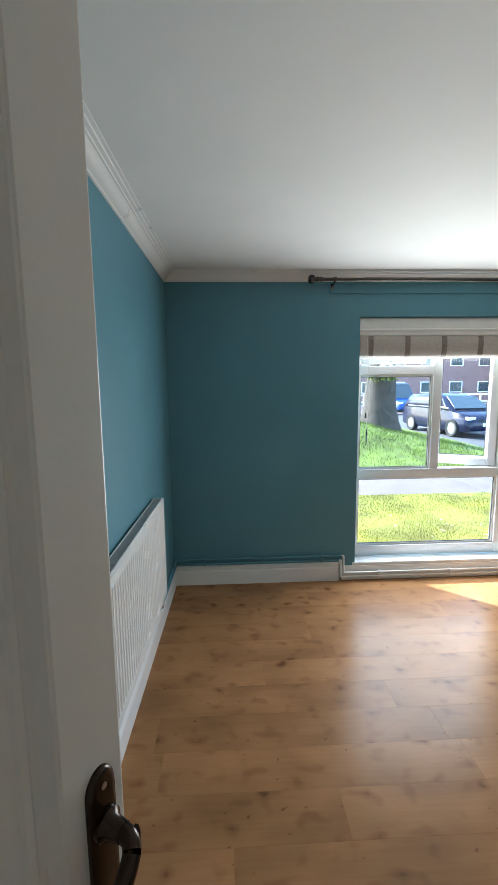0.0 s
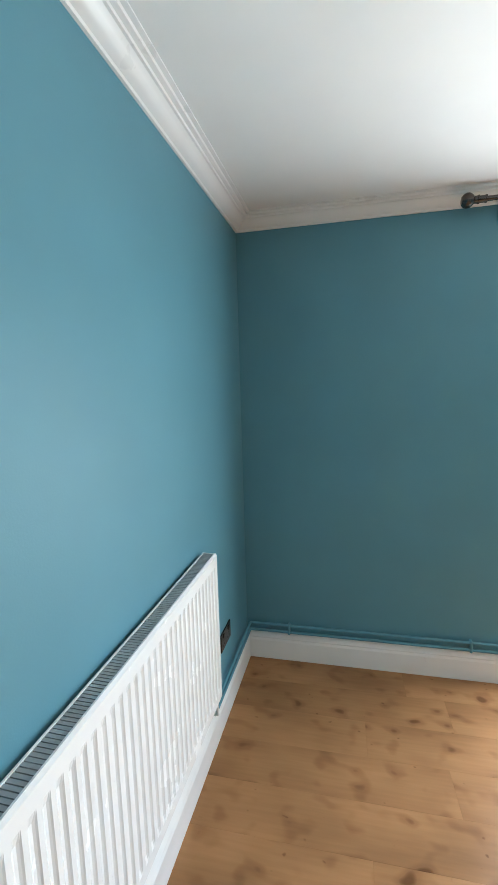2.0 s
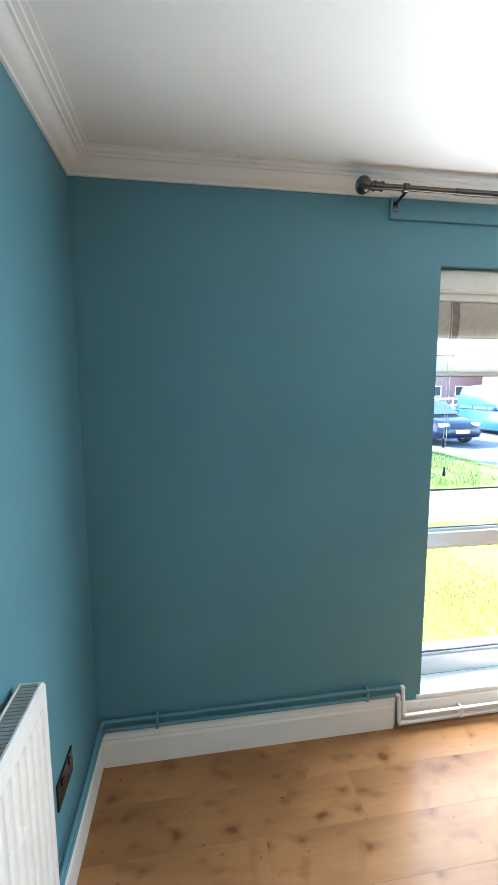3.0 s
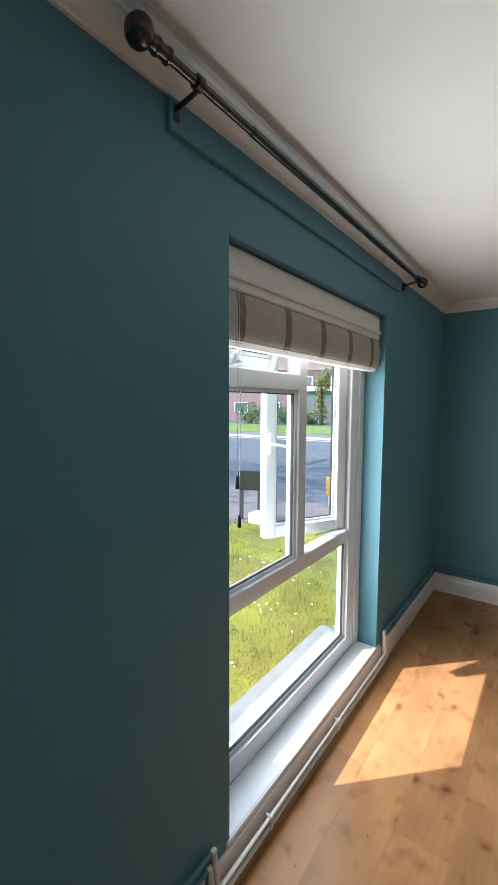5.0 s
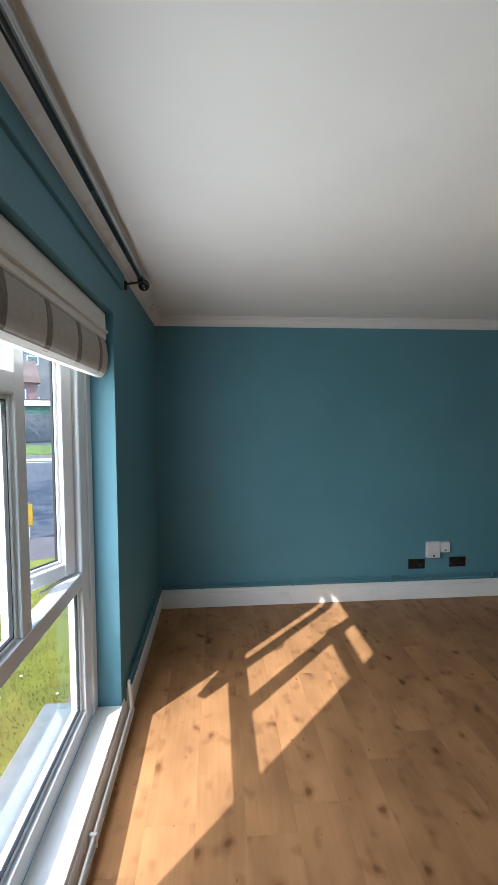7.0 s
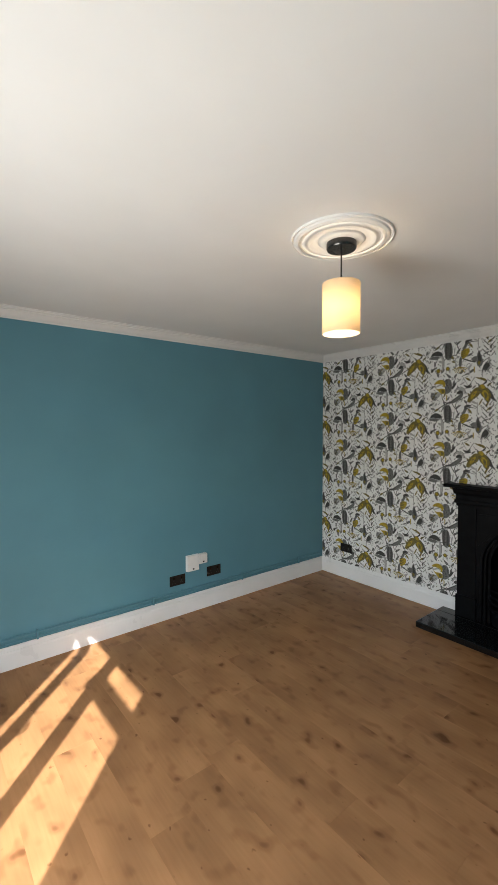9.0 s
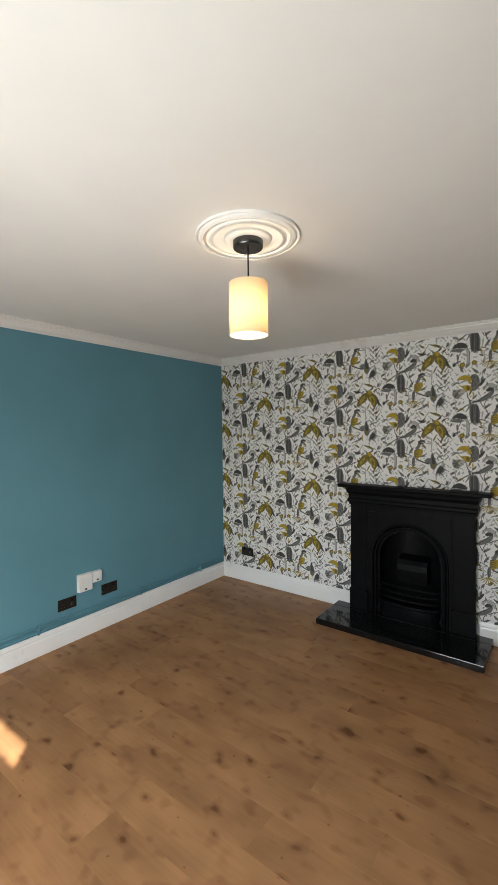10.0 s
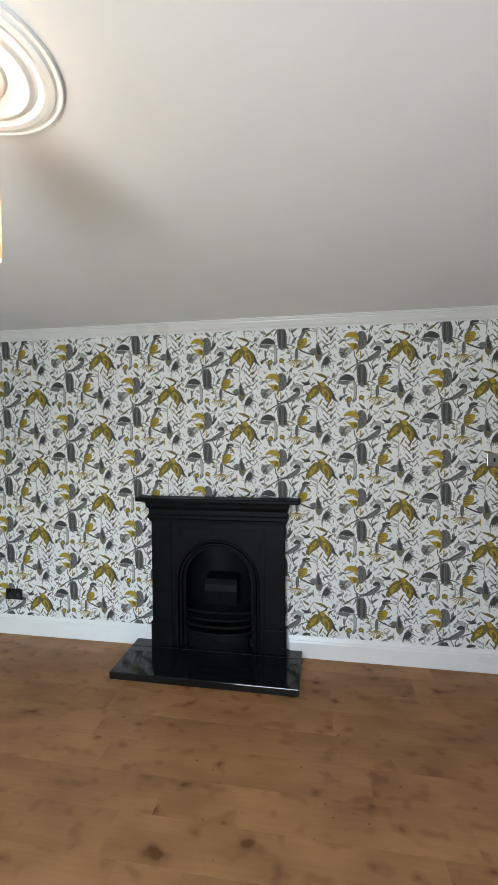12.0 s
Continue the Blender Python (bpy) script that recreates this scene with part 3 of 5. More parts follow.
# ---- door ----
def build_door():
    edge, hinge = Vector((0.311, -2.661, 0)), Vector((0.0, -3.270, 0))
    u = (edge - hinge).normalized()
    n = Vector((u.y, -u.x, 0))
    w = (edge - hinge).length
    m = Matrix(((u.x, -n.x, 0, hinge.x), (u.y, -n.y, 0, hinge.y), (0, 0, 1, 0.008), (0, 0, 0, 1)))
    # local: x along the leaf from its hinges, -y out of the visible face
    door = empty("door_1", m)
    structure(door, "off-white panelled door swung wide open into the room", "door")
    st, t, h = 0.090, 0.040, 2.035
    bars = [(0, st, 0, t, 0, h), (w - st, w, 0, t, 0, h), (st - 0.001, w - st + 0.001, 0.0004, t, 0, 0.2), (st - 0.001, w - st + 0.001, 0.0004, t, 0.62, 0.76), (st - 0.001, w - st + 0.001, 0.0004, t, h - 0.1, h)]
    part("leaf", boxes(*bars, bevel=0.003, seg=2), DOOR_PAINT, door)
    for z0, z1 in ((0.2, 0.62), (0.76, h - 0.1)):
        part("panel", boxes((st - 0.002, w - st + 0.002, 0.017, 0.027, z0 - 0.002, z1 + 0.002)), DOOR_PAINT, door)
        b2 = bmesh.new()
        rings = [[b2.verts.new((x, d, z)) for x, z in ((st + o, z0 + o), (w - st - o, z0 + o), (w - st - o, z1 - o), (st + o, z1 - o))]
                 for o, d in ((-0.001, 0.0175), (-0.001, 0.001), (0.003, 0.0015), (0.012, 0.0135), (0.020, 0.0155), (0.024, 0.0125), (0.032, 0.0135), (0.036, 0.0175))]
        for ra, rb in zip(rings, rings[1:]):
            for i in range(4):
                b2.faces.new((ra[i], ra[(i + 1) % 4], rb[(i + 1) % 4], rb[i]))
        part("panel_moulding", b2, DOOR_PAINT, door)
    hz = 1.003
    hd = empty("door_handle")
    hd.parent = door
    hd.matrix_local = Matrix.Translation((w - 0.040, 0, hz))
    hd["label"] = "dark bronze lever handle on a long plate"
    plate = bmesh.new()
    out = []
    for i in range(13):
        a = math.pi * i / 12
        out.append((0.021 * math.cos(a), 0.066 + 0.026 * math.sin(a)))
    for i in range(13):
        a = math.pi + math.pi * i / 12
        out.append((0.021 * math.cos(a), -0.066 + 0.026 * math.sin(a)))
    rings = [[plate.verts.new((x * k, y, z * (1 - (1 - k) * 0.25))) for x, z in out] for k, y in ((1, 0.0), (1, -0.004), (0.86, -0.008), (0.6, -0.009))]
    for a, b in zip(rings, rings[1:]):
        for i in range(26):
            plate.faces.new((a[i], a[(i + 1) % 26], b[(i + 1) % 26], b[i]))
    plate.faces.new(rings[-1])
    plate.faces.new(rings[0][::-1])
    smooth(part("backplate", plate, DARK_BRONZE, hd), 50)
    lev = tube(rounded([(0, -0.006, 0.022), (0, -0.050, 0.022), (-0.018, -0.058, 0.010), (-0.060, -0.056, -0.030), (-0.110, -0.050, -0.048)], 0.015, 6), 0.0105, 14)
    smooth(part("lever", lev, DARK_BRONZE, hd), 60)
    smooth(part("rose", lathe([(0.0, 0.0), (0.019, 0.0), (0.019, 0.008), (0.013, 0.014), (0.011, 0.03), (0, 0.03)], 24), DARK_BRONZE, hd)).matrix_local = Matrix.Translation((0, -0.005, 0.022)) @ Matrix.Rotation(radians(90), 4, "X")
    for z in (0.072, -0.075):
        part("screw", lathe([(0, 0.001), (0.004, 0.001), (0.004, 0.0), (0, 0.0)], 12), STEEL, hd).matrix_local = Matrix.Translation((0, -0.009, z)) @ Matrix.Rotation(radians(90), 4, "X")
    for z in (0.25, 1.0, 1.75):
        part("hinge", lathe([(0, -0.04), (0.006, -0.04), (0.006, 0.04), (0, 0.04)], 12), STEEL, door).matrix_local = Matrix.Translation((-0.004, 0.045, z))
    fr = part("door_frame", boxes((-0.125, 0.022, -3.23, -3.17, 0, 2.12), (-0.125, 0.022, -3.97, -3.93, 0, 2.12), (-0.125, 0.022, -3.931, -3.229, 2.05, 2.12), bevel=0.004), DOOR_PAINT)
    fr.matrix_world = WEST
    structure(fr, "off-white painted door frame and architrave", "door frame")


build_door()


# ---- fireplace ----
def arch_plate(x0, x1, z0, z1, cx, r, zs, y0, y1, n=20):
    """A plate in the x-z plane with an arched hole open at its foot, from y0 (front) to y1."""
    bm = bmesh.new()
    xs = [cx - r * math.cos(math.pi * i / n) for i in range(n + 1)]
    zt = [zs + math.sqrt(max(0, r * r - (x - cx) ** 2)) for x in xs]
    quads = [[(x0, z0), (cx - r, z0), (cx - r, zs), (x0, zs)], [(x0, zs), (cx - r, zs), (cx - r, z1), (x0, z1)],
             [(cx + r, z0), (x1, z0), (x1, zs), (cx + r, zs)], [(cx + r, zs), (x1, zs), (x1, z1), (cx + r, z1)]]
    for i in range(n):
        quads.append([(xs[i], zt[i]), (xs[i + 1], zt[i + 1]), (xs[i + 1], z1), (xs[i], z1)])
    for q in quads:
        bm.faces.new([bm.verts.new((x, y0, z)) for x, z in q])
    bmesh.ops.remove_doubles(bm, verts=bm.verts, dist=1e-5)
    ext = bmesh.ops.extrude_face_region(bm, geom=list(bm.faces))
    bmesh.ops.translate(bm, vec=(0, y1 - y0, 0), verts=[e for e in ext["geom"] if isinstance(e, bmesh.types.BMVert)])
    return bm


def arch_line(cx, r, z0, zs, y, n=24):
    pts = [(cx - r, y, z0), (cx - r, y, (z0 + zs) / 2)]
    pts += [(cx - r * math.cos(math.pi * i / n), y, zs + r * math.sin(math.pi * i / n)) for i in range(n + 1)]
    return pts + [(cx + r, y, (z0 + zs) / 2), (cx + r, y, z0)]


def build_fireplace():
    c, zb = 2.166, 0.048
    fp = empty("fireplace", Matrix.Translation((c, Y1, zb)))
    tagged(fp, "black cast iron fireplace with an arched opening and mantel shelf", "fireplace")
    hw, f = 0.474, 0.075          # half width, how far the body stands out
    top = 1.041
    part("surround", arch_plate(-hw, hw, 0, 0.93, 0, 0.285, 0.475, f, 0.004), CAST, fp)
    for s in (-1, 1):
        xa, xb = sorted((s * 0.335, s * (hw + 0.004)))
        part("pilaster", boxes((xa, xb, f - 0.002, f + 0.013, 0.17, 0.905), bevel=0.004, seg=2), CAST, fp)
        xa, xb = sorted((s * 0.325, s * (hw + 0.012)))
        part("plinth_block", boxes((xa, xb, f - 0.002, f + 0.022, 0.0, 0.172), bevel=0.005, seg=2), CAST, fp)
    # moulded frieze under the shelf
    prof = [(0.0, 0.895), (f + 0.014, 0.895), (f + 0.016, 0.915), (f + 0.026, 0.925), (f + 0.026, 0.945), (f + 0.018, 0.955), (f + 0.018, 0.985),
            (f + 0.026, 0.995), (f + 0.034, 1.011), (f + 0.036, 1.027), (f + 0.040, 1.042), (0.0, 1.042)]
    bm = bmesh.new()
    rings = []
    for o, u in prof:
        e = max(0.0, o - f)
        rings.append([bm.verts.new(p) for p in ((-hw - e, 0.003, u), (-hw - e, o + 0.003, u), (hw + e, o + 0.003, u), (hw + e, 0.003, u))])
    for a, b in zip(rings, rings[1:]):
        for i in range(3):
            bm.faces.new((a[i], a[i + 1], b[i + 1], b[i]))
    bm.faces.new(rings[0])
    bm.faces.new(rings[-1][::-1])
    part("frieze", bm, CAST, fp)
    part("mantel_shelf", boxes((-0.585, 0.585, 0.003, 0.126, top, top + 0.028), bevel=0.007, seg=3), CAST, fp)
    # raised arch mouldings
    for r, y, t in ((0.293, f + 0.003, 0.009), (0.268, f - 0.006, 0.012)):
        smooth(part("arch_moulding", tube(arch_line(0, r, 0.0, 0.475, y), t, 10), CAST, fp))
    # sunk spandrels beside the arch
    for s in (-1, 1):
        bm = bmesh.new()
        pts = [(s * 0.318, 0.85), (s * 0.318, 0.60)] + [(s * 0.325 * math.cos(a), 0.475 + 0.325 * math.sin(a)) for a in [radians(v) for v in (30, 45, 60, 75)]] + [(s * 0.03, 0.83), (s * 0.03, 0.85)]
        bm.faces.new([bm.verts.new((x, f + 0.0015, z)) for x, z in pts])
        e = bmesh.ops.extrude_face_region(bm, geom=list(bm.faces))
        bmesh.ops.translate(bm, vec=(0, 0.005, 0), verts=[v for v in e["geom"] if isinstance(v, bmesh.types.BMVert)])
        part("spandrel_panel", bm, CAST, fp)
    part("inner_frame", arch_plate(-0.28, 0.28, 0.0, 0.765, 0, 0.238, 0.475, f - 0.03, f - 0.055), CAST, fp)
    # fireback: a half round niche behind the arch
    bm = bmesh.new()
    n = 14
    lo = [bm.verts.new((0.245 * math.cos(math.pi * i / n), 0.03 - 0.215 * math.sin(math.pi * i / n) ** 0.7, 0.0)) for i in range(n + 1)]
    hi = [bm.verts.new((0.245 * math.cos(math.pi * i / n), 0.03 - 0.215 * math.sin(math.pi * i / n) ** 0.7, 0.74)) for i in range(n + 1)]
    for i in range(n):
        bm.faces.new((lo[i], lo[i + 1], hi[i + 1], hi[i]))
    smooth(part("fireback", bm, CAST, fp))
    hood = [(-0.16, 0.27), (-0.035, 0.27), (-0.028, 0.37), (-0.036, 0.415), (-0.06, 0.45), (-0.16, 0.47)]
    bm = bmesh.new()
    a = [bm.verts.new((-0.118, y, z)) for y, z in hood]
    b = [bm.verts.new((0.118, y, z)) for y, z in hood]
    for i in range(len(hood)):
        j = (i + 1) % len(hood)
        bm.faces.new((a[i], a[j], b[j], b[i]))
    bm.faces.new(a)
    bm.faces.new(b[::-1])
    part("throat_plate", bm, CAST, fp, "dull grey-black throat plate")
    for z, out, t in ((0.262, 0.062, 0.008), (0.218, 0.084, 0.009), (0.174, 0.098, 0.011), (0.126, 0.106, 0.013)):
        arc = [(0.236 * math.sin(a), 0.028 + out * math.cos(a) ** 0.8 if math.cos(a) > 0 else 0.028, z) for a in [radians(-88 + 176 * i / 20) for i in range(21)]]
        smooth(part("grate_bar", tube(arc, t, 10), CAST, fp))
    bm = bmesh.new()
    lowr = [(0.226 * math.sin(a), 0.028 + 0.092 * max(0, math.cos(a)) ** 0.8) for a in [radians(-88 + 176 * i / 20) for i in range(21)]]
    a = [bm.verts.new((x, y, 0.118)) for x, y in lowr]
    b = [bm.verts.new((x * 1.02, y + 0.008, 0.065)) for x, y in lowr]
    d = [bm.verts.new((x * 1.0, y - 0.004, 0.0)) for x, y in lowr]
    for p, q in ((a, b), (b, d)):
        for i in range(20):
            bm.faces.new((p[i], p[i + 1], q[i + 1], q[i]))
    bm.faces.new(a)
    smooth(part("ash_front", bm, CAST, fp), 60)
    smooth(part("ash_knob", lathe([(0, 0.018), (0.008, 0.016), (0.010, 0.008), (0.005, 0.0), (0, 0)], 16), CAST, fp)).matrix_local = Matrix.Translation((0, 0.124, 0.075)) @ Matrix.Rotation(radians(-90), 4, "X")
    for z in (0.93, 0.50, 0.10):
        smooth(part("fixing_bolt", lathe([(0, 0.008), (0.006, 0.007), (0.009, 0.003), (0.009, 0.0), (0, 0)], 14), STEEL, fp, "small bright fixing bolt")).matrix_local = Matrix.Translation((-hw - 0.003, 0.03, z)) @ Matrix.Rotation(radians(-90), 4, "Y")
    hearth = empty("hearth", Matrix.Translation((2.183, Y1, 0)))
    tagged(hearth, "polished black granite hearth slab under the fireplace", "hearth")
    part("front_slab", boxes((-0.607, 0.607, 0.1205, 0.457, 0.0, 0.048), bevel=0.005, seg=2), HEARTH, hearth)
    part("back_slab", boxes((-0.607, 0.607, 0.003, 0.1195, 0.0, 0.0478), bevel=0.002), HEARTH, hearth)


build_fireplace()


# ---- pendant lamp and ceiling rose ----
def shade_material():
    m = bpy.data.materials.new("lit_cream_shade")
    m.use_nodes = True
    nt = m.node_tree
    out = nt.nodes["Material Output"]
    for n in list(nt.nodes):
        if n.type == "BSDF_PRINCIPLED":
            nt.nodes.remove(n)
    d = nt.nodes.new("ShaderNodeBsdfDiffuse")
    t = nt.nodes.new("ShaderNodeBsdfTranslucent")
    d.inputs[0].default_value = (0.66, 0.60, 0.49, 1)
    t.inputs[0].default_value = (0.92, 0.77, 0.54, 1)
    mx = nt.nodes.new("ShaderNodeMixShader")
    mx.inputs[0].default_value = 0.34
    nt.links.new(d.outputs[0], mx.inputs[1])
    nt.links.new(t.outputs[0], mx.inputs[2])
    nt.links.new(mx.outputs[0], out.inputs[0])
    return m


def glow(name, color, power):
    m = bpy.data.materials.new(name)
    m.use_nodes = True
    b = m.node_tree.nodes["Principled BSDF"]
    b.inputs["Emission Color"].default_value = (*color, 1)
    b.inputs["Emission Strength"].default_value = power
    return m


def build_lamp():
    x, y = LAMP
    rose = [(0, 0), (0.210, 0), (0.211, -0.006), (0.209, -0.013), (0.206, -0.013), (0.203, -0.007), (0.197, -0.006), (0.192, -0.016), (0.180, -0.022),
            (0.170, -0.018), (0.166, -0.010), (0.158, -0.010), (0.152, -0.018), (0.140, -0.022), (0.128, -0.017), (0.118, -0.011), (0.098, -0.012),
            (0.092, -0.020), (0.080, -0.026), (0.066, -0.028), (0.0, -0.028)]
    rose = [(q * 0.975, z * 0.72) for q, z in rose]
    r = empty("ceiling_rose", Matrix.Translation((x, y, CEIL)))
    tagged(r, "white moulded plaster ceiling rose above the lamp", "ceiling rose")
    for name, lo, hi in (("outer_ring", 0, 9), ("middle_ring", 8, 13), ("inner_ring", 12, 17), ("centre_boss", 16, len(rose))):
        smooth(part(name, lathe(rose[max(1, lo):hi + 1], 72), WHITE_CEIL, r), 35)
    lamp = empty("pendant_lamp", Matrix.Translation((x, y, CEIL - 0.020)))
    tagged(lamp, "lit pendant lamp with a cream cylinder shade on a dark canopy", "lamp")
    smooth(part("canopy", lathe([(0, 0), (0.060, 0), (0.060, -0.021), (0.057, -0.026), (0, -0.027)], 48), BLACK_NICKEL, lamp, "dark metal ceiling canopy"), 35)
    zs1, zs0, rs = SHADE
    part("cord", tube([(0, 0, -0.02), (0, 0, zs1 + 0.02 - CEIL + 0.020)], 0.0032, 10), BLACK_PLASTIC, lamp, "dark cord")
    smooth(part("cord_grip", lathe([(0, 0.030), (0.005, 0.028), (0.008, 0.0), (0, 0)], 16), BLACK_NICKEL, lamp)).matrix_local = Matrix.Translation((0, 0, zs1 - CEIL + 0.020))
    a, b = zs1 - CEIL + 0.020, zs0 - CEIL + 0.020
    shade_mat = shade_material()
    sh = part("shade", lathe([(rs - 0.002, a), (rs, a), (rs, b), (rs - 0.002, b), (rs - 0.002, a)], 56), shade_mat, lamp, "cream cylinder shade glowing from within")
    smooth(sh, 40)
    part("shade_ring", lathe([(0.016, a - 0.012), (0.020, a - 0.012), (0.020, a - 0.008), (0.016, a - 0.008), (0.016, a - 0.012)], 24), WHITE_PLASTIC, lamp)
    for k in range(3):
        t = k * math.tau / 3
        part("shade_spoke", tube([(0.017 * math.cos(t), 0.017 * math.sin(t), a - 0.010), ((rs - 0.001) * math.cos(t), (rs - 0.001) * math.sin(t), a - 0.010)], 0.0015, 6), WHITE_PLASTIC, lamp)
    part("lampholder", lathe([(0, a), (0.017, a - 0.002), (0.017, a - 0.030), (0, a - 0.030)], 24), WHITE_PLASTIC, lamp)
    bulb = [(0.0, a - 0.028), (0.012, a - 0.031), (0.014, a - 0.042), (0.022, a - 0.056), (0.024, a - 0.068), (0.018, a - 0.080), (0.0, a - 0.086)]
    smooth(part("bulb", lathe(bulb, 24), glow("lit_bulb", (1.0, 0.84, 0.64), BULB), lamp, "lit warm bulb"))



build_lamp()
bulb_light = new("bulb_light", bpy.data.lights.new("bulb_light", "POINT"))
bulb_light.data.energy, bulb_light.data.color, bulb_light.data.shadow_soft_size = LAMP_WATTS, (1.0, 0.82, 0.60), 0.02
bulb_light.location = (LAMP[0], LAMP[1], SHADE[0] - 0.112)


# ---- wallpaper print ----
def build_wallpaper():
    """Leafy and feathery plain shapes printed on the south wall, in half-drop repeats."""
    X_LO, X_HI, Z_LO, Z_HI = -0.09, X1 - 0.001, 0.151, 2.288
    tile, cw, ch = [], 0.536, 0.529
    rnd = random.Random(11)

    def blob(cx, cy, rx, ry, rot, ink, layer, n=16, wob=0.12, pinch=0.0):
        """A leaf-like outline; pinch draws its ends to points."""
        pts, ph = [], rnd.random() * 6
        rx, ry = rx * 1.14, ry * 1.14
        for i in range(n):
            a = math.tau * i / n
            k = 1 + wob * math.sin(3 * a + ph) + wob * 0.6 * math.sin(5 * a + 2 * ph)
            px = rx * math.cos(a) * k
            py = ry * math.sin(a) * k * (1 - pinch * abs(math.cos(a)) ** 3)
            pts.append((px, py))
        c, s = math.cos(rot), math.sin(rot)
        tile.append((ink, layer, [(cx + x * c - y * s, cy + x * s + y * c) for x, y in pts]))

    def stroke(points, w0, w1, ink, layer):
        up, dn = [], []
        for i, (x, y) in enumerate(points):
            a, b = points[max(0, i - 1)], points[min(len(points) - 1, i + 1)]
            dx, dy = b[0] - a[0], b[1] - a[1]
            q = math.hypot(dx, dy) or 1
            w = 1.25 * (w0 + (w1 - w0) * i / (len(points) - 1))
            up.append((x - dy / q * w, y + dx / q * w))
            dn.append((x + dy / q * w, y - dx / q * w))
        tile.append((ink, layer, up + dn[::-1]))

    def at(a, b):
        """From a tile of 136 by 135 units, counted from its top left corner."""
        return a * cw / 136, ch - b * ch / 135

    def shape(ink, layer, *pts):
        """A closed soft outline through the points."""
        out = []
        n = len(pts)
        for i in range(n):
            p0, p1, p2, p3 = (pts[(i + k) % n] for k in (-1, 0, 1, 2))
            for t in (0, 0.5):
                q = [0.5 * (2 * p1[k] + (p2[k] - p0[k]) * t + (2 * p0[k] - 5 * p1[k] + 4 * p2[k] - p3[k]) * t * t + (3 * p1[k] - p0[k] - 3 * p2[k] + p3[k]) * t ** 3) for k in (0, 1)]
                out.append(at(*q))
        tile.append((ink, layer, out))

    def line(ink, layer, w0, w1, *pts):
        stroke([at(*p) for p in pts], w0, w1, ink, layer)

    def tick(a, b, la, lb, turn, ink, layer, pinch=0.6):
        x, y = at(a, b)
        blob(x, y, la, lb, turn, ink, layer, 8, 0.08, pinch)

    # mustard crescent over a speckled grey body, with a pointed tail
    shape("yellow", 3, (14, 29), (19, 23), (26, 20), (34, 21), (39, 27), (39, 34), (36, 37), (34, 32), (29, 29), (22, 28))
    line("olive", 4, 0.0012, 0.0016, (15, 29), (23, 28), (30, 30), (35, 36))
    shape("grey", 1, (38, 22), (45, 19), (51, 24), (53, 31), (53, 39), (50, 47), (44, 51), (37, 50), (38, 41), (40, 33))
    shape("dark", 2, (53, 37), (58, 31), (63, 28), (61, 34), (57, 40), (53, 43))
    shape("yellow", 3, (16, 36), (23, 40), (31, 39), (38, 41), (39, 49), (32, 51), (26, 46))
    shape("olive", 4, (31, 41), (37, 43), (37, 48), (32, 49))
    for k in range(26):
        tick(rnd.uniform(40, 52), rnd.uniform(22, 48), 0.0055, 0.0022, rnd.uniform(0, 3), "dark", 5)
    for k in range(4):
        line("dark", 5, 0.0018, 0.001, (36 + 2.4 * k, 21.5), (39 + 2.2 * k, 27))
    # pale plume with dark ribs
    shape("pale", 0, (30, 48), (20, 46), (9, 48), (6, 56), (12, 64), (20, 62), (27, 55))
    for k in range(9):
        t = radians(150 + 13 * k)
        line("dark" if k % 2 else "grey", 2, 0.001, 0.0032, (21 + 4 * math.cos(t), 53 - 4 * math.sin(t)), (21 + 14 * math.cos(t), 53 - 13 * math.sin(t)))
    # branch under the crescent
    line("dark", 3, 0.002, 0.0022, (4, 36), (10, 33), (18, 35))
    line("dark", 3, 0.0026, 0.003, (32, 53), (33, 62), (37, 68), (44, 71), (54, 69))
    line("dark", 3, 0.0026, 0.0022, (70, 66), (78, 61), (90, 57))
    line("dark", 3, 0.0022, 0.003, (44, 71), (33, 77), (24, 83))
    tick(21, 85, 0.018, 0.007, 0.5, "olive", 3)
    # ruffed grey body with a hanging feather
    shape("grey", 1, (46, 72), (56, 64), (66, 57), (73, 51), (77, 54), (73, 62), (65, 68), (56, 72))
    line("pale", 1, 0.006, 0.006, (60, 50), (64, 43), (72, 41), (78, 45), (80, 53))
    line("grey", 2, 0.0018, 0.0016, (58, 50), (63, 41), (72, 38), (80, 43), (82, 52))
    shape("dark", 3, (63, 51), (68, 46), (74, 47), (77, 53), (72, 52), (67, 54))
    for k in range(5):
        line("grey", 2, 0.0014, 0.0026, (48 - k, 71), (36 - 1.5 * k, 78 + 3 * k))
        line("dark", 2, 0.0012, 0.0012, (52 + 3 * k, 70 - 2.4 * k), (56 + 3 * k, 66 - 2.4 * k))
    shape("grey", 1, (38, 79), (47, 75), (52, 83), (54, 100), (47, 115), (40, 110), (36, 94))
    for k in range(9):
        for q in (-1, 1):
            tick(45 + q * 4.2, 80 + 3.7 * k, 0.014, 0.0052, -q * 0.8, "dark", 3)
    line("dark", 4, 0.002, 0.001, (45, 78), (46, 112))
    line("dark", 3, 0.0022, 0.002, (54, 72), (58, 80), (60, 82))
    line("dark", 3, 0.0024, 0.002, (65, 68), (61, 76), (64, 88), (69, 98))
    # spread mustard wings
    shape("olive", 2, (102, 42), (111, 44), (108, 58), (99, 64), (90, 72), (85, 69), (89, 57), (95, 48))
    shape("yellow", 3, (99, 50), (104, 49), (101, 58), (93, 65), (92, 60))
    shape("olive", 2, (107, 40), (115, 36), (122, 45), (118, 54), (110, 50))
    shape("yellow", 3, (110, 38), (116, 37), (119, 44), (114, 46))
    shape("dark", 2, (110, 38), (116, 35), (124, 27), (120, 36))
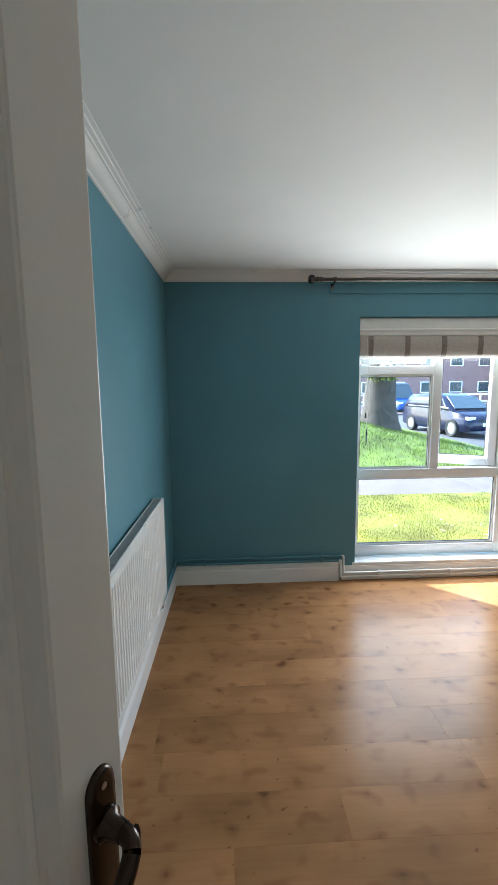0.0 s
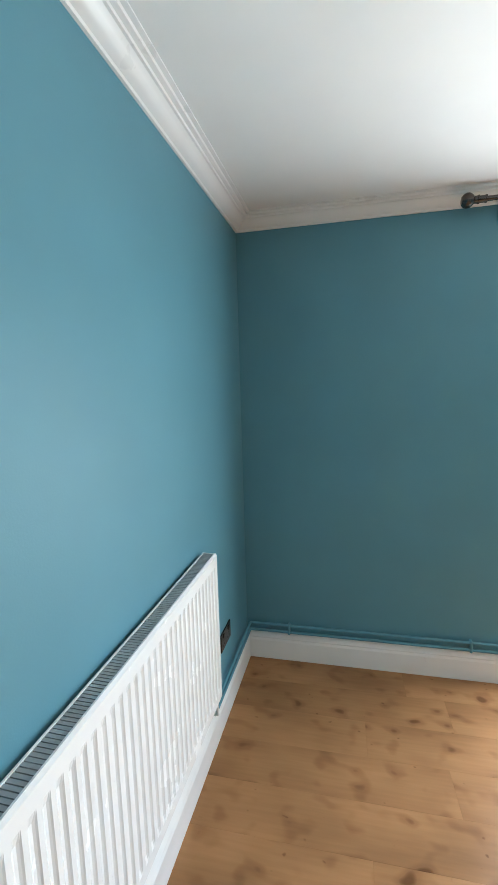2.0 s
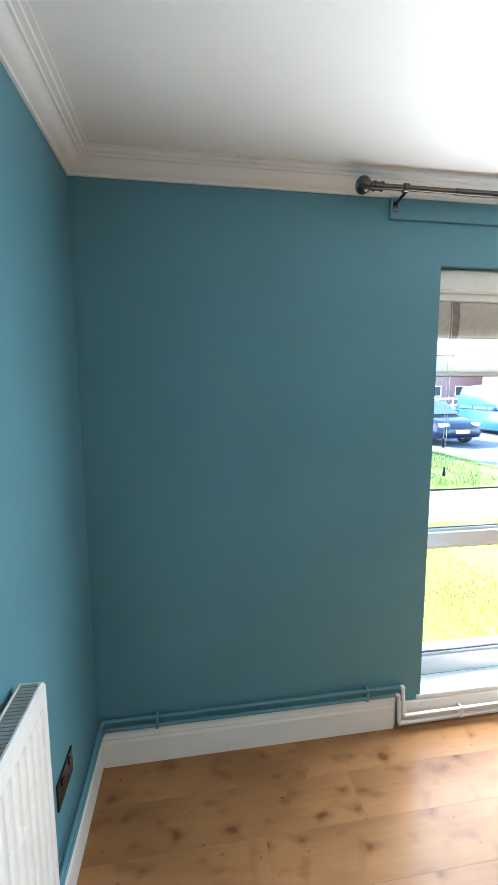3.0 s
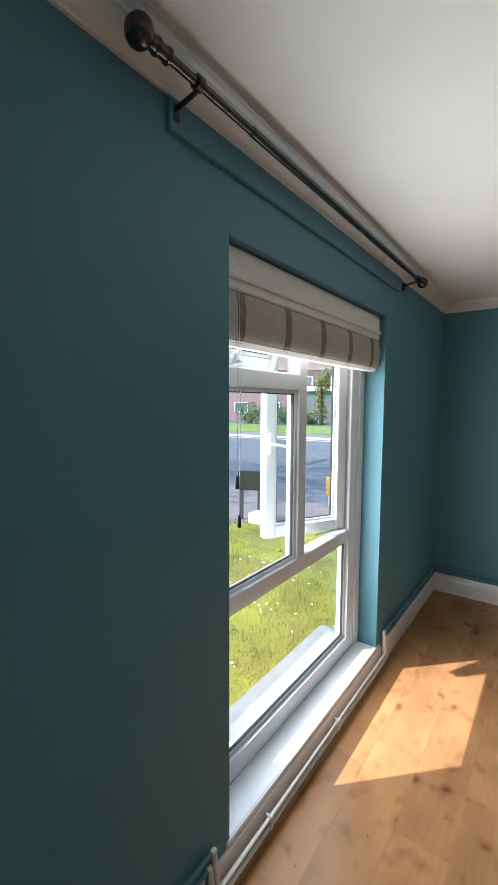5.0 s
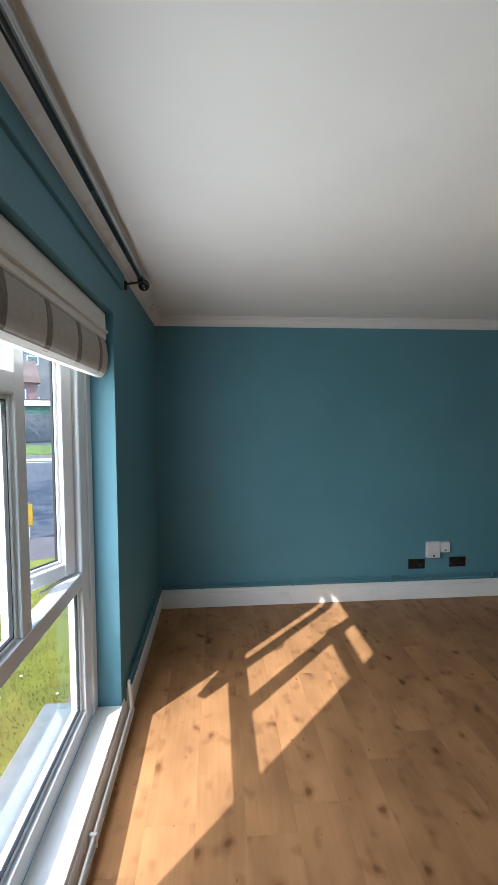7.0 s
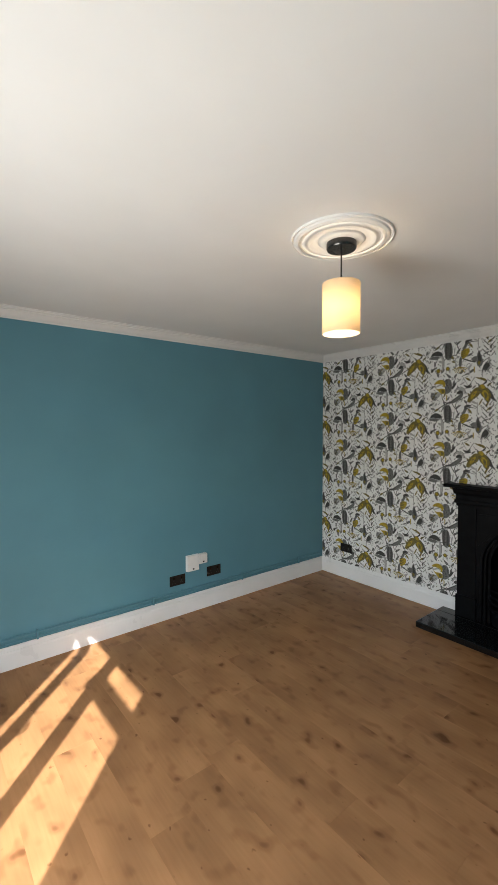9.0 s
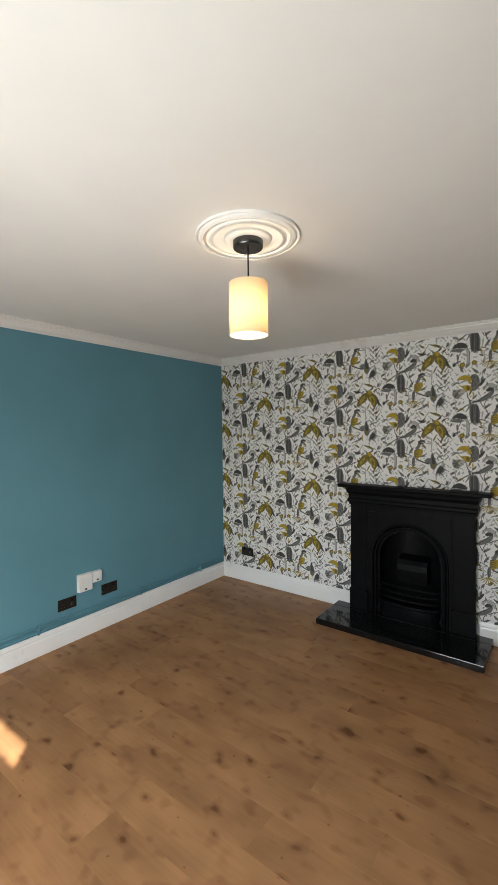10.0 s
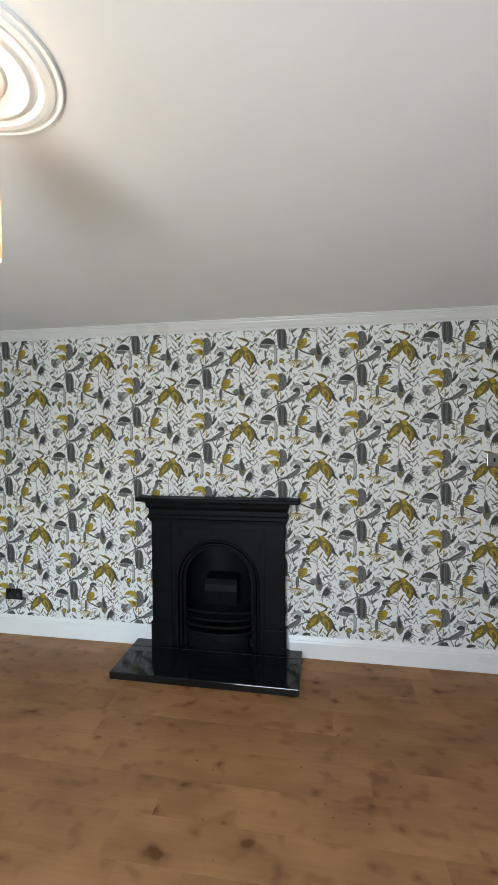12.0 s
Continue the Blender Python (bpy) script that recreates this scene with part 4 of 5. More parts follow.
    shape("olive", 2, (110, 48), (120, 42), (128, 52), (131, 62), (127, 74), (118, 64), (112, 58))
    shape("yellow", 3, (113, 51), (120, 49), (126, 58), (125, 71), (119, 64))
    shape("olive", 4, (119, 52), (124, 57), (123, 66), (118, 58))
    shape("dark", 1, (120, 43), (128, 48), (134, 58), (138, 71), (131, 66), (124, 54))
    for k in range(10):
        tick(rnd.uniform(90, 124), rnd.uniform(46, 64), 0.008, 0.0022, rnd.uniform(0, 3), "dark", 5)
    line("dark", 3, 0.002, 0.0026, (124, 44), (128, 36), (133, 33), (137, 36), (134, 38))
    line("dark", 3, 0.002, 0.0024, (131, 45), (137, 44), (136, 49))
    # small dark sprig
    shape("dark", 2, (77, 35), (86, 37), (94, 31), (91, 38), (96, 40), (88, 42), (83, 41))
    line("pale", 1, 0.0035, 0.0015, (76, 19), (86, 36))
    line("pale", 1, 0.0035, 0.0015, (100, 20), (89, 36))
    # upright striped mustard pod with a long hooked top
    shape("dark", 3, (79, 80), (84, 77), (92, 77), (93, 80), (85, 82), (81, 86))
    line("dark", 4, 0.004, 0.001, (83, 85), (91, 82), (101, 84))
    shape("grey", 2, (80, 83), (85, 84), (83, 91), (79, 96), (74, 98), (77, 90))
    shape("yellow", 2, (73, 98), (81, 95), (88, 96), (88, 104), (81, 113), (74, 115), (71, 106))
    for k in range(4):
        line("dark", 4, 0.0034, 0.0012, (72, 99 + 4 * k), (77, 97 + 4 * k), (82, 99 + 4 * k))
    shape("grey", 1, (69, 112), (73, 113), (73, 128), (69, 132), (67, 122))
    line("dark", 3, 0.0014, 0.0014, (70, 113), (69, 131))
    for k in range(9):
        t = radians(188 + 20 * k)
        line("olive" if k % 2 else "yellow", 3, 0.0012, 0.0028, (70, 131), (70 + 15 * math.cos(t), 134 - 11 * math.sin(t)))
    line("dark", 4, 0.0036, 0.004, (75, 115), (88, 121), (100, 125))
    line("dark", 3, 0.0022, 0.0022, (35, 106), (46, 104), (56, 105), (66, 109))
    # grey upright wing and a dark bristled fan
    shape("grey", 2, (106, 101), (110, 110), (115, 125), (111, 135), (104, 133), (102, 120))
    shape("dark", 3, (107, 104), (110, 114), (112, 124), (107, 126), (105, 116))
    shape("grey", 2, (92, 117), (101, 113), (104, 121), (100, 125), (95, 122))
    shape("olive", 4, (105, 124), (110, 125), (109, 131), (105, 130))
    line("grey", 2, 0.004, 0.0012, (112, 128), (120, 122), (128, 118))
    for k in range(13):
        t = radians(58 - 13.5 * k)
        line("dark", 3, 0.0056, 0.0012, (117, 135), (117 + 15 * math.cos(t), 135 - 13 * math.sin(t)))
    # dark cap over pale hanging arms, and two ringed seeds
    shape("dark", 3, (6, 103), (12, 95), (20, 92), (28, 95), (33, 101), (27, 104), (14, 102))
    shape("grey", 2, (4, 107), (10, 103), (24, 104), (25, 108), (13, 110))
    shape("pale", 1, (29, 101), (35, 110), (36, 124), (34, 138), (31, 132), (31, 116))
    line("grey", 2, 0.002, 0.002, (31, 101), (36, 112), (36, 128), (33, 140))
    line("grey", 3, 0.0022, 0.0022, (23, 108), (17, 118), (15, 130), (19, 140), (26, 142))
    shape("dark", 3, (8, 132), (11, 130), (12, 135), (9, 138), (7, 136))
    for a, b, q in ((23.7, 135.5, 5.2), (44, 132.5, 4.6)):
        x, y = at(a, b)
        blob(x, y, q * 0.0033, q * 0.0033, 0, "olive", 3, 12, 0.03)
        blob(x, y, q * 0.0019, q * 0.0019, 0, "yellow", 5, 9, 0.03)
    # feathery sprays of small ticks, and pale stems
    for k in range(30):
        side = -1 if k % 2 else 1
        b = 66 + 1.7 * k
        tick(126 + side * (3 + 3 * (k % 3)), b, 0.012, 0.0035, 0.9 if side > 0 else 2.2, "grey" if k % 3 else "dark", 1)
    for a, b0, b1, ink in ((105, 72, 98, "pale"), (98, 134, 146, "yellow"), (12, 66, 90, "pale"), (42, 53, 64, "yellow"), (60, 112, 132, "pale"), (114, 4, 22, "pale"), (88, 4, 16, "pale")):
        line(ink, 1, 0.0035, 0.0025, (a, b0), (a + 0.6, (b0 + b1) / 2), (a, b1))
    # feathery grey leaves and small ticks in the gaps
    placed = []

    def scatter(count, gap, rx, ry, tones, layer, n):
        done = 0
        while done < count:
            x, y = rnd.random() * cw, rnd.random() * ch
            if all((x - a) ** 2 + (y - b) ** 2 > gap for a, b in placed):
                placed.append((x, y))
                blob(x, y, rnd.uniform(*rx), rnd.uniform(*ry), rnd.choice((0.6, 0.9, 1.3, 2.1, 2.5)) + rnd.uniform(-0.3, 0.3), rnd.choice(tones), layer, n, 0.12, 0.7)
            done += 1

    scatter(150, 0.0011, (0.016, 0.030), (0.005, 0.009), ("pale", "grey", "pale", "grey", "olive"), 0, 10)
    scatter(420, 0.00016, (0.006, 0.013), (0.0018, 0.0035), ("grey", "grey", "pale", "dark"), 0, 7)
    inks = list(INK)

    def clip(poly):
        for axis, lim, keep in ((0, X_LO, 1), (0, X_HI, -1), (1, Z_LO, 1), (1, Z_HI, -1)):
            out = []
            for i, p in enumerate(poly):
                q = poly[i - 1]
                dp, dq = (p[axis] - lim) * keep, (q[axis] - lim) * keep
                if (dp >= 0) != (dq >= 0):
                    t = dq / (dq - dp)
                    out.append((q[0] + (p[0] - q[0]) * t, q[1] + (p[1] - q[1]) * t))
                if dp >= 0:
                    out.append(p)
            poly = out
            if len(poly) < 3:
                return []
        return poly

    verts, faces, mats = [], [], []
    for col in range(-2, 9):
        x0 = PAPER_X - col * cw
        for row in range(-2, 5):
            z0 = PAPER_Z - row * ch - (ch / 2 if col % 2 else 0)
            for k, (ink, layer, poly) in enumerate(tile):
                lift = 0.0005 + 0.00002 * (k % 12) if layer == 0 else 0.0008 + 0.00025 * layer + 0.000006 * k
                # printed facing the room: mirrored in x
                q = clip([(x0 - x, z0 + y) for x, y in poly])
                if len(q) >= 3 and not (1.88 < min(v[0] for v in q) and max(v[0] for v in q) < 2.45 and max(v[1] for v in q) < 0.82):
                    s = len(verts)
                    verts += [(x, Y1 + lift, z) for x, z in q]
                    faces.append(tuple(range(s, s + len(q))))
                    mats.append(inks.index(ink))
    me = bpy.data.meshes.new("wallpaper")
    me.from_pydata(verts, [], faces)
    for k in inks:
        me.materials.append(INK[k])
    me.polygons.foreach_set("material_index", mats)
    ob = new("wallpaper", me)
    tagged(ob, "white wallpaper print of grey and mustard leafy shapes", "wallpaper", kind="stuff")


build_wallpaper()


# ---- outdoors ----
GRASS = mat("grass", (0.092, 0.135, 0.012), 0.9, vary=0.45, scale=3.0, bump=0.8, bump_scale=40)
GRASS_DRY = mat("dry_lawn", (0.140, 0.142, 0.014), 1.0, vary=0.4, scale=2.2, bump=0.8, bump_scale=40)
ASPHALT = mat("asphalt", (0.066, 0.067, 0.076), 0.85, vary=0.15, scale=1.2, bump=0.4, bump_scale=120)
PAVING = mat("pinkish_paving", (0.115, 0.092, 0.090), 0.85, vary=0.15, scale=3, bump=0.3, bump_scale=80)
KERB = mat("kerb_concrete", (0.38, 0.37, 0.35), 0.85, vary=0.1, scale=6)
BARK = mat("grey_bark", (0.040, 0.032, 0.025), 0.9, vary=0.35, scale=7, bump=1.0, bump_scale=25)
LEAF = mat("spring_leaf", (0.11, 0.13, 0.02), 0.7, vary=0.3, scale=5)
HEDGE = mat("hedge_leaf", (0.06, 0.11, 0.03), 0.8, vary=0.4, scale=5)
BRICK = mat("pinkish_brick", (0.25, 0.155, 0.145), 0.85, vary=0.15, scale=4)
RENDERED = mat("grey_render", (0.13, 0.13, 0.135), 0.85, vary=0.08, scale=1)
GREEN_BOARD = mat("green_boarding", (0.06, 0.12, 0.095), 0.7, vary=0.15, scale=3)
ROOF = mat("roof_tile", (0.13, 0.085, 0.07), 0.85, vary=0.2, scale=6)
CAR_BLUE = mat("dark_blue_car_paint", (0.005, 0.008, 0.032), 0.3, 0.0, spec=0.3, coat=0.1)
VAN_BLUE = mat("bright_blue_van_paint", (0.012, 0.055, 0.22), 0.3, 0.0, spec=0.3, coat=0.25)
CAR_GLASS = mat("tinted_car_glass", (0.05, 0.07, 0.08), 0.06, spec=0.8)
TYRE = mat("tyre_rubber", (0.015, 0.015, 0.016), 0.8)
ALLOY = mat("alloy_wheel", (0.22, 0.225, 0.23), 0.4, 0.3)
LAMP_CLEAR = mat("headlamp_lens", (0.6, 0.62, 0.65), 0.08, spec=0.8)
YELLOW = mat("yellow_plate", (0.38, 0.22, 0.008), 0.6, vary=0.05)
WHITE_LINE = mat("white_road_paint", (0.7, 0.7, 0.68), 0.7, vary=0.1)
GZ = -0.25


def slab(name, pts, z0, z1, m):
    bm = bmesh.new()
    a = [bm.verts.new((x, y, z1)) for x, y in pts]
    b = [bm.verts.new((x, y, z0)) for x, y in pts]
    bm.faces.new(a)
    for i in range(len(pts)):
        j = (i + 1) % len(pts)
        bm.faces.new((a[i], b[i], b[j], a[j]))
    return part(name, bm, m)


def bank_z(x, y):
    """Height of the grass bank, which rises towards the old tree."""
    u = min(1, max(0, (x + 14) / 21.5))
    v = min(1, max(0, (y - 4.705 - 0.25 * u) / (10.0 - 2.6 * max(0, u - 0.7))))
    edge = min(1, 3.2 * v) * min(1, 4 * (1 - v)) * min(1, 6 * (1 - u))
    return GZ + 0.05 + (0.33 + 0.40 * min(1, max(0, (8.2 - x) / 4))) * edge


def build_ground():
    bm = bmesh.new()
    bm.faces.new([bm.verts.new(p) for p in ((-900, -900, GZ), (900, -900, GZ), (900, 1500, GZ), (-900, 1500, GZ))])
    structure(part("road", bm, ASPHALT), "grey asphalt road", "road")
    structure(slab("ground", [(-14, 0.21), (4.6, 0.21), (4.6, -9), (6.6, -9), (6.4, 1.2), (5.6, 2.75), (4.6, 3.3), (-14, 3.3)], GZ - 0.2, -0.20, GRASS_DRY), "patchy front lawn outside the window", "lawn")
    structure(slab("pavement", [(-14, 3.302), (4.6, 3.302), (5.602, 2.752), (6.402, 1.2), (6.602, -9), (7.4, -9), (7.3, 1.6), (7.0, 3.2), (8.2, 4.9), (-14, 4.7)], GZ - 0.2, -0.212, PAVING), "pale pinkish footpath along the lawn", "footpath")
    # raised grass bank
    bm = bmesh.new()
    nx, ny = 26, 18
    xs = [-14 + 21.5 * i / nx for i in range(nx + 1)]
    grid = []
    for j in range(ny + 1):
        row = []
        for i, x in enumerate(xs):
            v = j / ny
            u = i / nx
            y = 4.705 + (10.0 - 2.6 * max(0, u - 0.7)) * v + 0.25 * u
            z = bank_z(x, y) + 0.03 * noise.noise((x, y, 0))
            row.append(bm.verts.new((x, y, z)))
        grid.append(row)
    for j in range(ny):
        for i in range(nx):
            bm.faces.new((grid[j][i], grid[j][i + 1], grid[j + 1][i + 1], grid[j + 1][i]))
    ob = structure(smooth(part("ground", bm, GRASS), 80), "green grass bank beside the road", "grass bank")
    # far verge across the road
    structure(slab("pavement", [(23.2, -12), (25.6, -12), (20.6, 22), (18.2, 21)], GZ - 0.2, GZ + 0.09, PAVING), "pavement on the far side of the road", "pavement")
    structure(slab("ground", [(25.602, -12), (34, -12), (29, 24), (20.602, 22)], GZ - 0.2, GZ + 0.12, GRASS), "grass verge across the road", "verge")
    structure(slab("kerb", [(23.05, -12), (23.198, -12), (18.198, 21), (18.05, 21)], GZ - 0.2, GZ + 0.10, KERB), "pale concrete kerb", "kerb")
    structure(slab("road_line", [(22.3, -12), (22.42, -12), (17.42, 21), (17.3, 21)], GZ, GZ + 0.004, WHITE_LINE), "white painted line along the road", "road marking")
    # a pale yard beyond the parked cars
    structure(slab("pavement", [(-14, 21), (17.0, 21.5), (17.0, 27), (-14, 27)], GZ - 0.2, GZ + 0.1, PAVING), "pale paved strip before the far houses", "pavement")


build_ground()


def leaves(centre, radii, count, size, seed):
    """Many small folded leaves scattered through a lumpy crown."""
    rnd = random.Random(seed)
    verts, faces = [], []
    lumps = [(Vector((rnd.uniform(-.7, .7), rnd.uniform(-.7, .7), rnd.uniform(-.7, .7))), rnd.uniform(0.3, 0.55)) for _ in range(14)]
    for _ in range(count):
        c, r = rnd.choice(lumps)
        d = Vector((rnd.gauss(0, 1), rnd.gauss(0, 1), rnd.gauss(0, 1))).normalized() * r * rnd.random() ** 0.4
        p = c + d
        p = Vector((centre[0] + p.x * radii[0], centre[1] + p.y * radii[1], centre[2] + p.z * radii[2]))
        a = Vector((rnd.gauss(0, 1), rnd.gauss(0, 1), rnd.gauss(0, 1))).normalized() * size * rnd.uniform(0.6, 1.3)
        b = a.cross(Vector((rnd.gauss(0, 1), rnd.gauss(0, 1), rnd.gauss(0, 1)))).normalized() * a.length * 0.45
        s = len(verts)
        verts += [p, p + a * 0.5 + b, p + a, p + a * 0.5 - b]
        faces += [(s, s + 1, s + 2), (s, s + 2, s + 3)]
    bm = bmesh.new()
    vs = [bm.verts.new(v) for v in verts]
    for f in faces:
        bm.faces.new([vs[i] for i in f])
    return bm


def trunk_mesh(r0, h, seed, n=18):
    rnd = random.Random(seed)
    bm = bmesh.new()
    rings = []
    for k in range(9):
        t = k / 8
        r = r0 * (1 - 0.38 * t + 0.45 * (1 - t) ** 6)
        ph = [1 + 0.10 * math.sin(3 * i * math.tau / n + 1) + 0.07 * rnd.uniform(-1, 1) for i in range(n)]
        rings.append([bm.verts.new((r * ph[i] * math.cos(i * math.tau / n) + 0.12 * t, r * ph[i] * math.sin(i * math.tau / n), h * t - 0.15)) for i in range(n)])
    for a, b in zip(rings, rings[1:]):
        for i in range(n):
            bm.faces.new((a[i], a[(i + 1) % n], b[(i + 1) % n], b[i]))
    bm.faces.new(rings[-1])
    return bm


def build_tree(x, y, z, r, h, crown, seed, label):
    t = empty("tree", Matrix.Translation((x, y, z)))
    tagged(t, label, "tree")
    smooth(part("trunk", trunk_mesh(r, h, seed), BARK, t), 70)
    rnd = random.Random(seed)
    for k in range(5):
        a = k * math.tau / 5 + rnd.random()
        p0 = Vector((0.1, 0, h - 0.4))
        p1 = p0 + Vector((math.cos(a) * crown * 0.4, math.sin(a) * crown * 0.4, 1.3 + rnd.random()))
        p2 = p1 + Vector((math.cos(a) * crown * 0.4, math.sin(a) * crown * 0.4, 0.8))
        part("limb", tube([p0, p1, p2], r * 0.22, 8), BARK, t)
    part("crown", leaves((0, 0, h + crown * 0.7), (crown, crown, crown * 0.8), 2600, 0.16, seed), LEAF, t, "spring green leaves")
    return t


tree = build_tree(5.05, 9.6, bank_z(5.05, 9.6), 0.50, 3.4, 3.0, 5, "thick old tree trunk on the grass bank with young leaves")
part("trunk_shoots", leaves((-0.1, -0.58, 1.62), (0.50, 0.18, 0.22), 260, 0.07, 8), LEAF, tree, "yellow-green shoots on the trunk")


def body_loft(sections, bm=None):
    """A skin over cross sections, each (x, half width at foot, half width at top, z foot, z top)."""
    bm = bm or bmesh.new()
    rings = []
    for x, wf, wt, zf, zt in sections:
        zm = zf + (zt - zf) * 0.55
        rings.append([bm.verts.new(p) for p in ((x, -wf * 0.94, zf), (x, -wf, zf + (zt - zf) * 0.2), (x, -wf, zm), (x, -wt, zt - 0.02), (x, -wt * 0.8, zt), (x, wt * 0.8, zt), (x, wt, zt - 0.02), (x, wf, zm), (x, wf, zf + (zt - zf) * 0.2), (x, wf * 0.94, zf))])
    for a, b in zip(rings, rings[1:]):
        for i in range(10):
            bm.faces.new((a[i], a[(i + 1) % 10], b[(i + 1) % 10], b[i]))
    bm.faces.new(rings[0])
    bm.faces.new(rings[-1][::-1])
    return bm


def build_car(m, paint, label, van=False):
    """Front towards +x, wheels on z = 0."""
    car = empty("car" if not van else "van", m)
    tagged(car, label, "car" if not van else "van")
    L = 2.0 if not van else 2.3
    hz = 1.45 if not van else 1.95
    low = [(-L, 0.74, 0.70, 0.38, 0.86), (-L + 0.12, 0.83, 0.80, 0.24, 0.94), (-0.9, 0.86, 0.82, 0.2, 0.95), (0.5, 0.86, 0.82, 0.2, 0.93), (1.0, 0.86, 0.80, 0.2, 0.90), (L - 0.25, 0.82, 0.72, 0.22, 0.78), (L - 0.04, 0.74, 0.62, 0.28, 0.62), (L, 0.62, 0.55, 0.34, 0.52)]
    smooth(part("body", body_loft(low), paint, car), 45)
    cab = [(-L + 0.06, 0.74, 0.62, 0.88, 1.02), (-L + 0.30, 0.78, 0.60, 0.9, hz - 0.07), (-1.0, 0.79, 0.60, 0.9, hz), (0.1, 0.79, 0.60, 0.9, hz - 0.01), (0.45, 0.79, 0.58, 0.9, hz - 0.10), (1.12, 0.76, 0.66, 0.86, 0.92)]
    smooth(part("cabin", body_loft(cab), paint, car), 45)
    for s in (-1, 1):
        bm = bmesh.new()
        for x0, x1, t0, t1 in ((-L + 0.42, -0.95, -L + 0.52, -0.95), (-0.88, 0.02, -0.88, 0.0), (0.09, 0.86, 0.07, 0.36)):
            y0, y1 = s * 0.803, s * 0.640
            bm.faces.new([bm.verts.new(p) for p in ((x0, y0, 0.97), (x1, y0, 0.97), (t1, y1, hz - 0.13), (t0, y1, hz - 0.13))])
        e = bmesh.ops.extrude_face_region(bm, geom=list(bm.faces))
        bmesh.ops.translate(bm, vec=(0, -s * 0.02, 0), verts=[v for v in e["geom"] if isinstance(v, bmesh.types.BMVert)])
        part("side_window", bm, CAR_GLASS, car, "dark side glass")
        part("headlight", boxes((L - 0.28, L - 0.06, s * 0.60 - 0.14, s * 0.60 + 0.14, 0.60, 0.72), bevel=0.03, seg=2), LAMP_CLEAR, car, "clear headlight")
        part("wing_mirror", boxes((0.62, 0.76, s * 0.93 - 0.09, s * 0.93 + 0.09, 0.95, 1.07), bevel=0.03), paint, car)
        for x in (-1.22, 1.24):
            w = smooth(part("wheel", lathe([(0.20, -0.09), (0.29, -0.10), (0.31, -0.07), (0.31, 0.07), (0.29, 0.10), (0.20, 0.09), (0.20, -0.09)], 28), TYRE, car, "black tyre"))
            w.matrix_local = Matrix.Translation((x, s * 0.79, 0.31)) @ Matrix.Rotation(radians(90), 4, "X")
            bm = lathe([(0, -0.07), (0.205, -0.08), (0.205, 0.08), (0, 0.07)], 20)
            part("rim", bm, ALLOY, w, "silver alloy rim")
    bm = bmesh.new()
    bm.faces.new([bm.verts.new(p) for p in ((1.10, -0.66, 0.945), (1.10, 0.66, 0.945), (0.50, 0.56, hz - 0.09), (0.50, -0.56, hz - 0.09))])
    e = bmesh.ops.extrude_face_region(bm, geom=list(bm.faces))
    bmesh.ops.translate(bm, vec=(0.03, 0, 0.025), verts=[v for v in e["geom"] if isinstance(v, bmesh.types.BMVert)])
    part("windscreen", bm, CAR_GLASS, car, "dark windscreen")
    part("number_plate", boxes((L - 0.01, L + 0.012, -0.26, 0.26, 0.40, 0.51), bevel=0.004), WHITE_PLASTIC, car, "white number plate")
    part("grille", boxes((L - 0.06, L - 0.005, -0.40, 0.40, 0.55, 0.62), bevel=0.01), TYRE, car)
    return car


def ground_at(x, y, deg):
    return Matrix.Translation((x, y, GZ)) @ Matrix.Rotation(radians(deg), 4, "Z")


build_car(ground_at(8.75, 12.2, -82), CAR_BLUE, "dark blue hatchback parked by the kerb")
build_car(ground_at(11.7, 24.6, -90), VAN_BLUE, "bright blue van parked further along", True)
build_car(ground_at(13.0, 13.2, -95), VAN_BLUE, "bright blue van parked across the road", True)


def build_house(x, y, deg, w, d, h, wall, storeys, cols, label, pitched=True):
    """A block with its storeys of windows on the -y face, and a roof."""
    hs = empty("house" if pitched else "apartment_building", Matrix.Translation((x, y, GZ)) @ Matrix.Rotation(radians(deg), 4, "Z"))
    tagged(hs, label, "house" if pitched else "building")
    part("wall", boxes((-w / 2, w / 2, 0, d, -0.3, h)), wall, hs)
    if pitched:
        part("roof", prism_x([(-0.4, h), (d + 0.4, h), (d / 2, h + d * 0.32)], -w / 2 - 0.3, w / 2 + 0.3), ROOF, hs)
    else:
        part("roof", boxes((-w / 2 - 0.2, w / 2 + 0.2, -0.2, d + 0.2, h, h + 0.4)), ROOF, hs)
    fh = h / storeys
    for s in range(storeys):
        for c in range(cols):
            cx, cz = -w / 2 + (c + 0.5) * w / cols, s * fh + fh * 0.55
            ww, wh = min(1.5, w / cols * 0.5), fh * 0.42
            win = part("window", rect_ring(bmesh.new(), cx - ww / 2, cx + ww / 2, cz - wh / 2, cz + wh / 2, 0.09, -0.06, 0.02, 0), UPVC, hs)
            part("pane", boxes((cx - ww / 2 + 0.05, cx + ww / 2 - 0.05, -0.015, 0.0, cz - wh / 2 + 0.05, cz + wh / 2 - 0.05)), CAR_GLASS, win)
    return hs


build_house(20, 41, 4, 46, 8, 5.6, BRICK, 2, 14, "pinkish brick terrace across the road")
build_house(36.5, 27, -62, 24, 8, 5.4, BRICK, 2, 7, "long pinkish brick house beyond the verge")
build_house(64, 27.5, -68, 12, 12, 21, RENDERED, 7, 4, "pale grey flats rising behind the garage", False)


